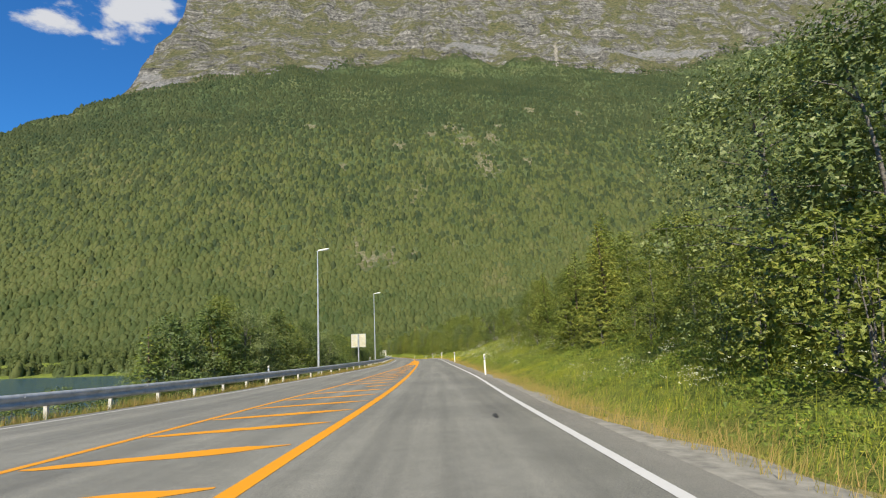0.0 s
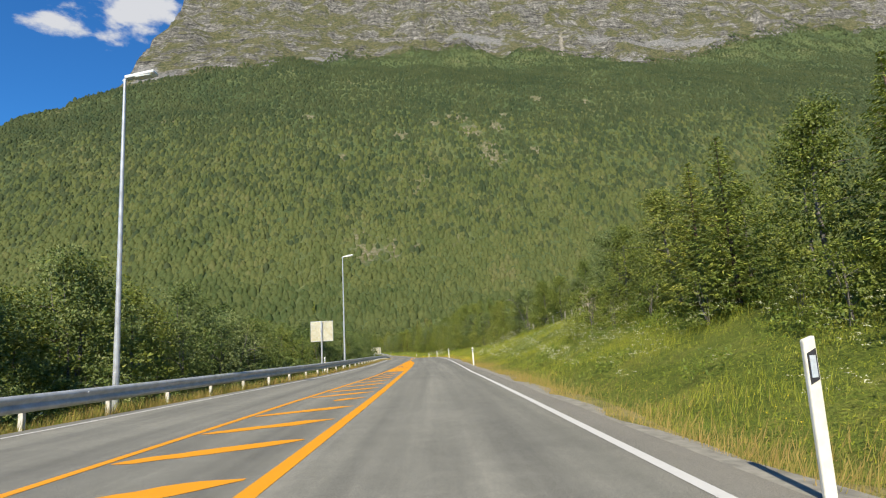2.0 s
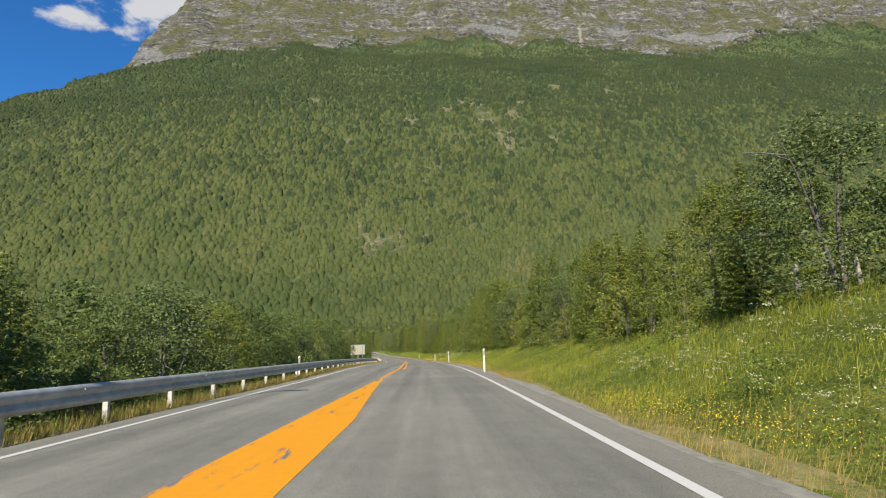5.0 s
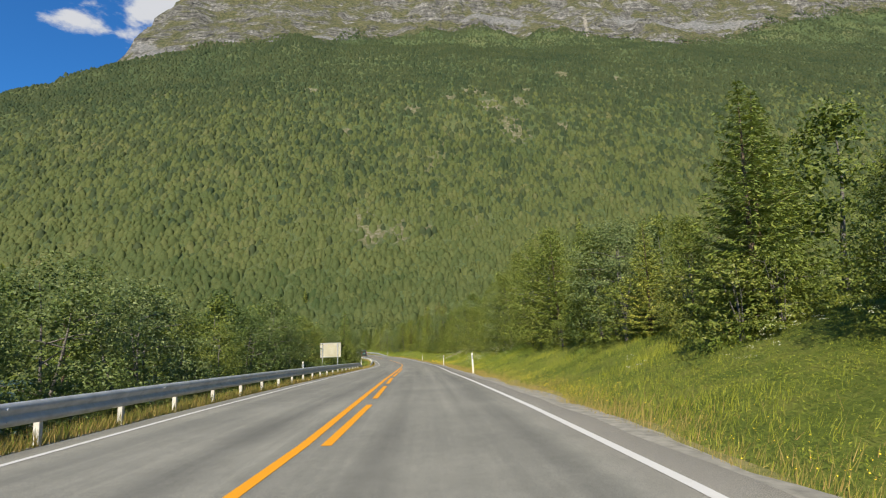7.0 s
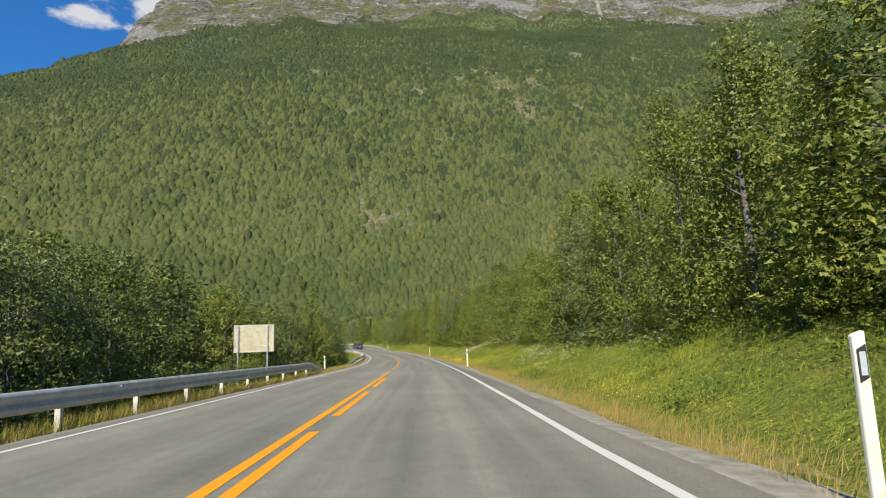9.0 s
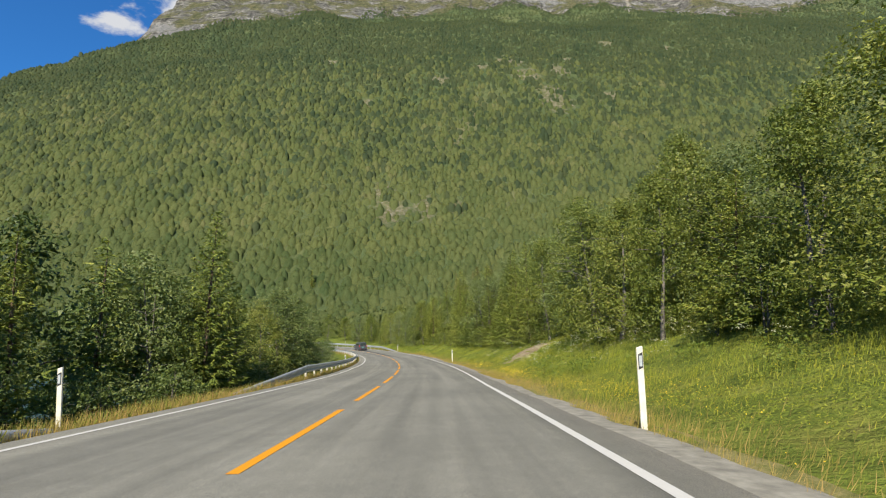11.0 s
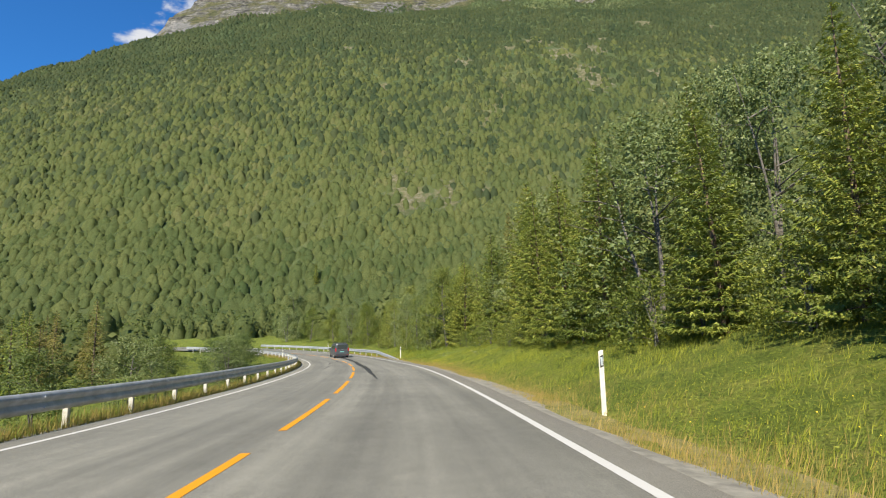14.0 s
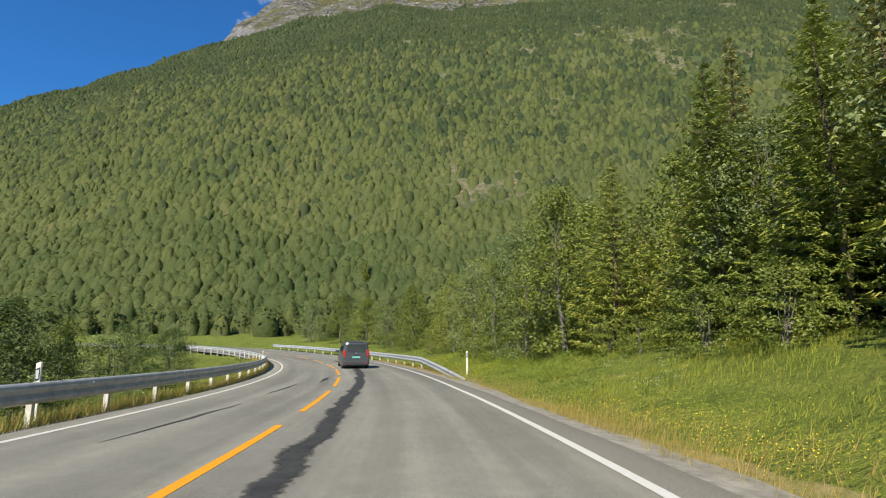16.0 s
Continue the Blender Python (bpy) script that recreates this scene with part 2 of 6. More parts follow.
def ground_material():
    """Meadow and forest floor low down, bare rock, scree and heath above the tree line, by height and steepness."""
    m, n, l, b = material("hillside", 0.95, 0.0, 0.15)
    geo = n.new("ShaderNodeNewGeometry")
    pos = geo.outputs["Position"]
    sep = n.new("ShaderNodeSeparateXYZ")
    l.new(pos, sep.inputs[0])
    near = noise_tex(n, l, 0.7, 7, 0.7, pos)
    fine = noise_tex(n, l, 9.0, 5, 0.7, pos)
    mead = maths(n, l, "ADD", maths(n, l, "MULTIPLY", near, 0.55), maths(n, l, "MULTIPLY", fine, 0.45))
    meadow = ramp(n, l, mead, [(0.3, (0.08, 0.11, 0.018)), (0.48, (0.155, 0.2, 0.031)), (0.6, (0.235, 0.25, 0.05)), (0.75, (0.31, 0.27, 0.09))])
    far = noise_tex(n, l, 0.012, 8, 0.6, pos)
    wood = ramp(n, l, far, [(0.35, (0.058, 0.082, 0.032)), (0.52, (0.08, 0.104, 0.039)), (0.64, (0.104, 0.12, 0.046)), (0.74, (0.15, 0.138, 0.072))])
    rough = noise_tex(n, l, 0.055, 7, 0.65, pos)
    plan = n.new("ShaderNodeVectorMath")
    plan.operation = "MULTIPLY"
    plan.inputs[1].default_value = (1, 1, 0)
    l.new(pos, plan.inputs[0])

    def patches(spots, coord):
        """1 in the middle of the nearest of the spots, falling off with its reach, with a ragged rim."""
        most = None
        for centre, reach in spots:
            d = n.new("ShaderNodeVectorMath")
            d.operation = "DISTANCE"
            d.inputs[1].default_value = centre
            l.new(coord, d.inputs[0])
            v = maths(n, l, "MULTIPLY_ADD", d.outputs["Value"], -1.0 / reach, 1.0)
            most = v if most is None else maths(n, l, "MAXIMUM", most, v)
        return maths(n, l, "ADD", maths(n, l, "MAXIMUM", most, -1.0), maths(n, l, "MULTIPLY_ADD", rough, 2.4, -1.2))

    worn = patches([((a, b, 0), 1.5 * r) for a, b, r in SCARS], plan.outputs[0])
    wood = mix_rgb(n, l, ramp(n, l, worn, [(0.1, (0, 0, 0)), (0.55, (0.9, 0.9, 0.9))]), wood, ramp(n, l, noise_tex(n, l, 0.35, 6, 0.7, pos), [(0.38, (0.09, 0.1, 0.042)), (0.52, (0.16, 0.145, 0.08)), (0.68, (0.28, 0.25, 0.19))]))
    # rock with strata that dip slightly, heath on the ledges and pale scree
    tilt = n.new("ShaderNodeMapping")
    tilt.inputs["Rotation"].default_value = (0.12, 0.16, 0.0)
    tilt.inputs["Scale"].default_value = (0.014, 0.014, 0.11)
    l.new(pos, tilt.inputs[0])
    strata = noise_tex(n, l, 1.0, 12, 0.72, tilt.outputs[0], 1.2)
    drop = n.new("ShaderNodeMapping")
    drop.inputs["Scale"].default_value = (0.11, 0.11, 0.016)
    l.new(pos, drop.inputs[0])
    clefts = noise_tex(n, l, 1.0, 8, 0.7, drop.outputs[0], 0.5)
    stone = maths(n, l, "ADD", maths(n, l, "MULTIPLY", strata, 0.55), maths(n, l, "MULTIPLY", clefts, 0.45))
    rock = ramp(n, l, stone, [(0.39, (0.022, 0.022, 0.021)), (0.46, (0.085, 0.081, 0.071)), (0.53, (0.155, 0.147, 0.129)), (0.62, (0.32, 0.305, 0.275))])
    heathn = noise_tex(n, l, 0.013, 14, 0.72, pos, 0.8)
    heath = ramp(n, l, noise_tex(n, l, 0.09, 10, 0.78, pos), [(0.36, (0.042, 0.052, 0.022)), (0.5, (0.092, 0.092, 0.042)), (0.66, (0.15, 0.13, 0.07))])
    steep = n.new("ShaderNodeSeparateXYZ")
    l.new(geo.outputs["True Normal"], steep.inputs[0])
    flat = maths(n, l, "ADD", maths(n, l, "MULTIPLY", steep.outputs[2], 0.9), maths(n, l, "MULTIPLY_ADD", heathn, 2.6, -1.28))
    alpine = mix_rgb(n, l, ramp(n, l, flat, [(0.47, (0, 0, 0)), (0.63, (1, 1, 1))]), rock, heath)
    # scree fans and one pale gully running straight down the slope
    squash = n.new("ShaderNodeVectorMath")
    squash.operation = "MULTIPLY"
    squash.inputs[1].default_value = (0.55, 1.0, 1.3)
    l.new(pos, squash.inputs[0])
    loose = patches([((0.55 * a, b, 1.3 * c), r) for a, b, c, r in SCREE], squash.outputs[0])
    alpine = mix_rgb(n, l, ramp(n, l, loose, [(0.1, (0, 0, 0)), (0.4, (1, 1, 1))]), alpine, ramp(n, l, noise_tex(n, l, 0.2, 6, 0.7, pos), [(0.35, (0.14, 0.138, 0.13)), (0.65, (0.22, 0.214, 0.2))]))
    off = maths(n, l, "ADD", maths(n, l, "MULTIPLY_ADD", sep.outputs[1], -0.2492, 3.36), sep.outputs[0])
    off = maths(n, l, "ADD", off, maths(n, l, "MULTIPLY_ADD", noise_tex(n, l, 0.03, 5, 0.6, pos), 22.0, -11.0))
    gully = ramp(n, l, maths(n, l, "ABSOLUTE", maths(n, l, "MULTIPLY", off, 0.1)), [(0.25, (1, 1, 1)), (0.6, (0, 0, 0))])
    gully = maths(n, l, "MULTIPLY", gully, ramp(n, l, maths(n, l, "MULTIPLY", sep.outputs[2], 0.001), [(0.70, (1, 1, 1)), (0.74, (0, 0, 0))]))
    alpine = mix_rgb(n, l, gully, alpine, (0.26, 0.235, 0.19))
    # boulders, ledges and tufts too small to stand out singly
    rubble = noise_tex(n, l, 0.21, 8, 0.78, pos)
    alpine = mix_rgb(n, l, 1.0, alpine, ramp(n, l, rubble, [(0.36, (0.45, 0.46, 0.46)), (0.5, (1, 1, 1)), (0.64, (1.6, 1.55, 1.5))]), "MULTIPLY")
    edge = ramp(n, l, maths(n, l, "MULTIPLY_ADD", sep.outputs[0], 1 / 1800.0, 700.0 / 1800.0), [((x + 700) / 1800, (z / 1000,) * 3) for x, z in TREE_LINE])
    line = maths(n, l, "ADD", maths(n, l, "MULTIPLY_ADD", edge, -1000.0, sep.outputs[2]), maths(n, l, "MULTIPLY_ADD", rough, 80.0, -22.0))
    high = maths(n, l, "MULTIPLY_ADD", line, 1 / 16.0, 0.0)
    high.node.use_clamp = True
    lowmix = maths(n, l, "MULTIPLY_ADD", sep.outputs[1], 1 / 60.0, -330.0 / 60.0)
    lowmix.node.use_clamp = True
    col = mix_rgb(n, l, lowmix, meadow, wood)
    col = mix_rgb(n, l, high, col, alpine)
    l.new(col, b.inputs["Base Color"])
    crag = noise_tex(n, l, 0.05, 12, 0.75, pos)
    both = maths(n, l, "ADD", fine, maths(n, l, "MULTIPLY", maths(n, l, "ADD", strata, maths(n, l, "MULTIPLY", crag, high)), 34.0))
    bump(n, l, b, both, 0.75, 0.3)
    return m


MAT_GROUND = ground_material()
MAT_ASPHALT = asphalt()
MAT_WHITE = road_paint("white_line_paint", (0.52, 0.51, 0.48))
MAT_YELLOW = road_paint("yellow_line_paint", (0.66, 0.27, 0.008))
MAT_GRAVEL = plain("gravel", (0.25, 0.235, 0.195), 0.95, 0, 0.2, 4.0, 0.35)
MAT_STEEL = plain("galvanised_steel", (0.42, 0.44, 0.46), 0.45, 0.3, 0.14, 3.0, 0.08)
MAT_POST = plain("pale_post", (0.52, 0.50, 0.44), 0.75, 0, 0.15, 9.0, 0.1)
MAT_FOREST = foliage("birch_wood_leaves", [(0.1, (0.060, 0.092, 0.032)), (0.4, (0.097, 0.122, 0.042)), (0.75, (0.136, 0.153, 0.051)), (1.0, (0.194, 0.184, 0.081))], 0.42, 0.75, 0.12, 0.011, 0.33, 1.5, 0.03)
# same birch, darker and bluer: haze and dimness uphill are put into the colour
MAT_UPPER = foliage("dimmed_birch_leaves", [(0.1, (0.046, 0.069, 0.033)), (0.4, (0.073, 0.091, 0.039)), (0.75, (0.097, 0.112, 0.046)), (1.0, (0.146, 0.137, 0.069))], 0.42, 0.75, 0.12, 0.011, 0.33, 1.5, 0.03)

# ---------------------------------------------------------------- the line of the road

# the car's line over the asphalt, every twenty metres or so
CTL = np.array([
    (0.96, -60.00, 24.62), (0.48, -30.00, 22.34), (0.00, 0.00, 20.06), (-0.32, 20.00, 18.54), (-0.86, 40.00, 17.25),
    (-1.67, 60.00, 16.04), (-2.70, 80.00, 14.82), (-3.93, 100.00, 13.53), (-5.31, 120.00, 12.14), (-6.85, 140.00, 10.64),
    (-8.59, 160.00, 9.08), (-10.68, 180.00, 7.51), (-13.37, 200.00, 6.04), (-17.07, 220.00, 4.80), (-21.60, 237.87, 3.92),
    (-28.01, 256.81, 3.03), (-36.63, 274.84, 2.41), (-48.19, 291.12, 2.06), (-62.93, 304.58, 1.97), (-80.28, 314.44, 1.97),
    (-99.39, 320.20, 1.97), (-119.30, 321.58, 1.97), (-139.09, 318.82, 1.97), (-178.43, 311.58, 1.97), (-217.77, 304.33, 1.97),
])


def spline(points, step=1.0):
    """A natural cubic through the points, sampled along its chords."""
    d = np.r_[0, np.cumsum(np.linalg.norm(np.diff(points[:, :2], axis=0), axis=1))]
    h, count = np.diff(d), len(points)
    a, rhs = np.eye(count), np.zeros((count, 3))
    for i in range(1, count - 1):
        a[i, i - 1], a[i, i], a[i, i + 1] = h[i - 1], 2 * (h[i - 1] + h[i]), h[i]
        rhs[i] = 6 * ((points[i + 1] - points[i]) / h[i] - (points[i] - points[i - 1]) / h[i - 1])
    k = np.linalg.solve(a, rhs)
    s = np.arange(0, d[-1], step)
    i = np.clip(np.searchsorted(d, s, side="right") - 1, 0, count - 2)
    t, w = (s - d[i])[:, None], h[i][:, None]
    return s, points[i] + t * ((points[i + 1] - points[i]) / w - w * (2 * k[i] + k[i + 1]) / 6) + t**2 * k[i] / 2 + t**3 * (k[i + 1] - k[i]) / (6 * w)


LINE_S, LINE = spline(CTL)
LINE_S = LINE_S - 60.0
TAN = np.gradient(LINE, axis=0)
TAN /= np.linalg.norm(TAN[:, :2], axis=1)[:, None]


def road(s, lat=0.0, up=0.0):
    """Places s metres along the road, lat metres to the right of the line, up metres over the asphalt."""
    s, lat = np.broadcast_arrays(np.asarray(s, float), np.asarray(lat, float))
    p = np.stack([np.interp(s, LINE_S, LINE[:, k]) for k in range(3)], -1)
    tx, ty = np.interp(s, LINE_S, TAN[:, 0]), np.interp(s, LINE_S, TAN[:, 1])
    p[..., 0] += ty * lat
    p[..., 1] -= tx * lat
    p[..., 2] += up
    return p


def heading(s):
    """The road's turn about z, in degrees, with 0 along y."""
    return math.degrees(math.atan2(-np.interp(s, LINE_S, TAN[:, 0]), np.interp(s, LINE_S, TAN[:, 1])))


def along(x, y):
    """The distance along the road, the offset to its right and its height, for many places."""
    x, y = np.ravel(x), np.ravel(y)
    s, lat, z = np.empty(len(x)), np.empty(len(x)), np.empty(len(x))
    for a in range(0, len(x), 20000):
        px, py = x[a : a + 20000, None], y[a : a + 20000, None]
        i = np.argmin((px - LINE[None, ::2, 0]) ** 2 + (py - LINE[None, ::2, 1]) ** 2, axis=1) * 2
        dx, dy = px[:, 0] - LINE[i, 0], py[:, 0] - LINE[i, 1]
        f = np.clip(dx * TAN[i, 0] + dy * TAN[i, 1], -1.5, 1.5)
        s[a : a + 20000] = LINE_S[i] + f
        lat[a : a + 20000] = dx * TAN[i, 1] - dy * TAN[i, 0]
        z[a : a + 20000] = LINE[i, 2] + f * TAN[i, 2]
    return s, lat, z


def left_line(s):
    """Where the far white line runs: the carriageway is wider along the painted island."""
    return np.interp(s, [-60, 0, 15, 30, 45, 58, 75, 95, 112, 190, 205, 235, 260], [-11.5, -10.5, -9.9, -8.9, -7.4, -6.1, -5.3, -5.3, -5.75, -6.0, -6.2, -5.7, -5.6])


def island_left(s):
    return np.interp(s, [-60, 4, 18, 27, 42, 55, 67, 80, 95, 106, 128, 150, 175, 400], [-5.6, -5.5, -5.3, -4.75, -3.95, -3.0, -2.55, -2.3, -1.95, -1.76, -2.03, -2.15, -2.2, -2.2])


def island_right(s):
    return np.interp(s, [-60, 4, 27, 55, 68, 112, 128, 150], [-2.1, -2.0, -1.85, -1.62, -1.45, -1.42, -1.75, -1.9])



def right_line(s):
    """Where the near white line runs beside the car's line."""
    return np.interp(s, [-60, 3, 15, 24, 30, 45, 55, 66, 90, 103, 110, 117, 126, 134, 150, 178, 186, 196, 205, 215, 244, 258], [1.95, 1.93, 2.05, 2.2, 2.25, 2.12, 2.02, 2.12, 2.4, 2.5, 2.42, 2.25, 2.05, 1.87, 1.85, 1.85, 1.95, 2.1, 2.18, 2.15, 2.25, 2.1])



# ---------------------------------------------------------------- mesh helpers


def mesh_object(name, verts, faces, mat, parent=None, smooth=False):
    """One mesh object from arrays: verts n x 3; faces m x 3 or m x 4, or a list of mixed ones."""
    me = bpy.data.meshes.new(name)
    verts = np.asarray(verts, np.float32)
    if isinstance(faces, np.ndarray):
        k = faces.shape[1]
        me.vertices.add(len(verts))
        me.vertices.foreach_set("co", verts.ravel())
        me.loops.add(faces.size)
        me.loops.foreach_set("vertex_index", faces.astype(np.int32).ravel())
        me.polygons.add(len(faces))
        me.polygons.foreach_set("loop_start", np.arange(0, faces.size, k, dtype=np.int32))
        me.update(calc_edges=True)
    else:
        me.from_pydata(verts.tolist(), [], faces)
        me.update()
    if smooth:
        me.polygons.foreach_set("use_smooth", np.ones(len(me.polygons), bool))
    if mat:
        me.materials.append(mat)
    ob = new(name, me)
    if parent:
        ob.parent = parent
    return ob


def part(name, bm, mat, parent=None, label=""):
    """Links a bmesh as one mesh object under a thing or a part."""
    me = bpy.data.meshes.new(name)
    bm.normal_update()
    bm.to_mesh(me)
    bm.free()
    me.materials.append(mat)
    ob = new(name, me)
    if parent:
        ob.parent = parent
    return tagged(ob, label) if label else ob


def thing(name, label, category, m=None, group="", kind=""):
    ob = tagged(new(name), label, category, group, kind)
    if m is not None:
        ob.matrix_basis = m
    return ob


def box(bm, size, at=(0, 0, 0), bevel=0.0, rot=None):
    """Adds a box with rounded edges to a bmesh."""
    got = bmesh.ops.create_cube(bm, size=1.0)["verts"]
    m = Matrix.Translation(at) @ (rot.to_4x4() if rot else Matrix.Identity(4)) @ Matrix.Diagonal((*size, 1))
    bmesh.ops.transform(bm, matrix=m, verts=got)
    if bevel:
        edges = list({e for v in got for e in v.link_edges})
        bmesh.ops.bevel(bm, geom=edges, offset=bevel, segments=2, affect="EDGES", profile=0.5)
    return bm


def rod(bm, a, b, r0, r1=None, sides=10, caps=True):
    """Adds a tapered round bar from a to b."""
    a, b = Vector(a), Vector(b)
    r1 = r0 if r1 is None else r1
    got = bmesh.ops.create_cone(bm, cap_ends=caps, segments=sides, radius1=r0, radius2=r1, depth=(b - a).length)["verts"]
    turn = (b - a).to_track_quat("Z", "Y").to_matrix().to_4x4()
    bmesh.ops.transform(bm, matrix=Matrix.Translation((a + b) / 2) @ turn, verts=got)
    return bm


def ribbon(name, s, left, right, up, mat, parent=None, uv=False, thick=0.0, across=False):
    """A strip of the road between two offsets; thick gives it an edge downwards."""
    s = np.asarray(s, float)
    cols = [np.broadcast_to(np.asarray(left, float), s.shape), np.broadcast_to(np.asarray(right, float), s.shape)]
    mid = 6 if uv else 0
    lats = [cols[0] + (cols[1] - cols[0]) * k / (mid + 1) for k in range(mid + 2)]
    verts = [road(s, l, up) for l in lats]
    if thick:
        verts = [road(s, lats[0] - thick * 0.6, up - thick)] + verts + [road(s, lats[-1] + thick * 0.6, up - thick)]
        lats = [lats[0]] + lats + [lats[-1]]
    c, n = len(verts), len(s)
    v = np.stack(verts, 1).reshape(-1, 3)
    i = (np.arange(n - 1)[:, None] * c + np.arange(c - 1)[None]).ravel()
    faces = np.stack([i, i + 1, i + c + 1, i + c], 1)
    ob = mesh_object(name, v, faces, mat, parent)
    if uv:
        layer = ob.data.uv_layers.new(name="UVMap")
        over = np.tile(np.linspace(0, 1, c), n) if across else np.stack(lats, 1).ravel()
        flat = np.stack([np.repeat(s, c), over], 1)
        layer.data.foreach_set("uv", flat[faces.ravel()].astype(np.float32).ravel())
    return ob


def value_noise(x, y, scale, seed):
    """Smooth noise between -1 and 1."""
    x, y = np.asarray(x, float) / scale, np.asarray(y, float) / scale
    i, j = np.floor(x).astype(np.int64), np.floor(y).astype(np.int64)
    fx, fy = x - i, y - j
    fx, fy = fx * fx * (3 - 2 * fx), fy * fy * (3 - 2 * fy)

    def lattice(a, b):
        h = (a * 374761393 + b * 668265263 + seed * 1274126177) & 0x7FFFFFFF
        h = ((h ^ (h >> 13)) * 1274126177) & 0x7FFFFFFF
        return ((h ^ (h >> 16)) & 0xFFFF) / 32767.5 - 1

    a = lattice(i, j) * (1 - fx) + lattice(i + 1, j) * fx
    b = lattice(i, j + 1) * (1 - fx) + lattice(i + 1, j + 1) * fx
    return a * (1 - fy) + b * fy


def fractal(x, y, scale, seed, octaves=4):
    return sum(value_noise(x, y, scale / 2**k, seed + k) / 2**k for k in range(octaves))


# ---------------------------------------------------------------- the shape of the land


def uphill(x, y):
    return y - 0.096 * x - 441.0


CREST_AZ = [-60, -44, -40, -20, 22, 24, 25.5, 27, 29, 31, 33, 35, 37, 38.5, 40, 42, 45, 50, 60]
CREST_U = [1000, 1080, 1200, 1450, 1450, 1383, 1110, 877, 717, 519, 456, 410, 384, 379, 348, 344, 263, 120, 40]


def crest_line(x, y):
    """How far up the slope the crest runs, by direction from the start of the road."""
    az = np.degrees(np.arctan2(-x, np.maximum(y, 1.0)))
    return np.interp(az, CREST_AZ, CREST_U)


def tree_limit(x, y):
    """How far up the slope the wood reaches, by direction from the start of the road."""
    az = np.degrees(np.arctan2(-x, np.maximum(y, 1.0)))
    return np.interp(az, [-40, -35, -32, -28, -25.4, -20, -17.8, -14.3, -8.2, -1.8, 4.6, 10.8, 13.9, 18.6, 22, 25.3, 28, 30.4, 32.7, 35, 38], [870, 850, 788, 746, 673, 612, 660, 681, 715, 730, 726, 684, 574, 514, 500, 465, 468, 472, 448, 425, 395])


def mountain(x, y):
    """The big slope ahead: wooded up to some 540 m, rock above, its crest dropping to the left."""
    u = uphill(x, y) - 0.155 * np.maximum(-x - 250, 0)
    az = np.degrees(np.arctan2(-x, np.maximum(y, 1.0)))
    crest = crest_line(x, y)
    crest = crest + 10 * value_noise(az * 10, 0 * az, 9.0, 5)
    low = np.minimum(u, crest)
    z = np.interp(low, [-60, 0, 100, 246, 400, 640, 700, 760, 900, 1000, 1100, 1300, 1500], [-58, 2, 103, 250, 385, 548, 600, 655, 800, 930, 1040, 1270, 1450])
    # the left shoulder is steeper
    z = z + np.interp(az, [11, 20], [0, 1]) * np.interp(low, [360, 575, 680, 800], [0, 50, 62, 62])
    z = z - 0.35 * np.maximum(u - crest, 0)
    rise = np.clip(u / 120, 0, 1)
    high = np.clip((u - 600) / 120, 0, 1)
    z = z + rise * (9 * fractal(x, y, 150, 11, 4) + 5 * value_noise(x, y * 0.25, 45, 21))
    z = z + high * (24 * np.abs(fractal(x, y * 0.6, 120, 31, 5)) - 11 + 11 * fractal(x, y, 50, 41, 3))
    # rock ledges: the slope climbs in uneven steps, cut by clefts
    bare_rock = np.clip((u - tree_limit(x, y) + 25) / 50, 0, 1)
    dip = z + 0.13 * x + 14 * fractal(x, y, 170, 43, 3)
    stair = dip / 30 - np.floor(dip / 30)
    z = z + bare_rock * (11 * (np.clip((stair - 0.45) * 3.2, 0, 1) - stair) * np.clip(0.6 + fractal(x, y, 210, 47, 2), 0, 1.3))
    z = z - bare_rock * 15 * np.clip(0.28 - np.abs(value_noise(x, y * 0.22, 62, 49)), 0, 1) * 2.2
    return z


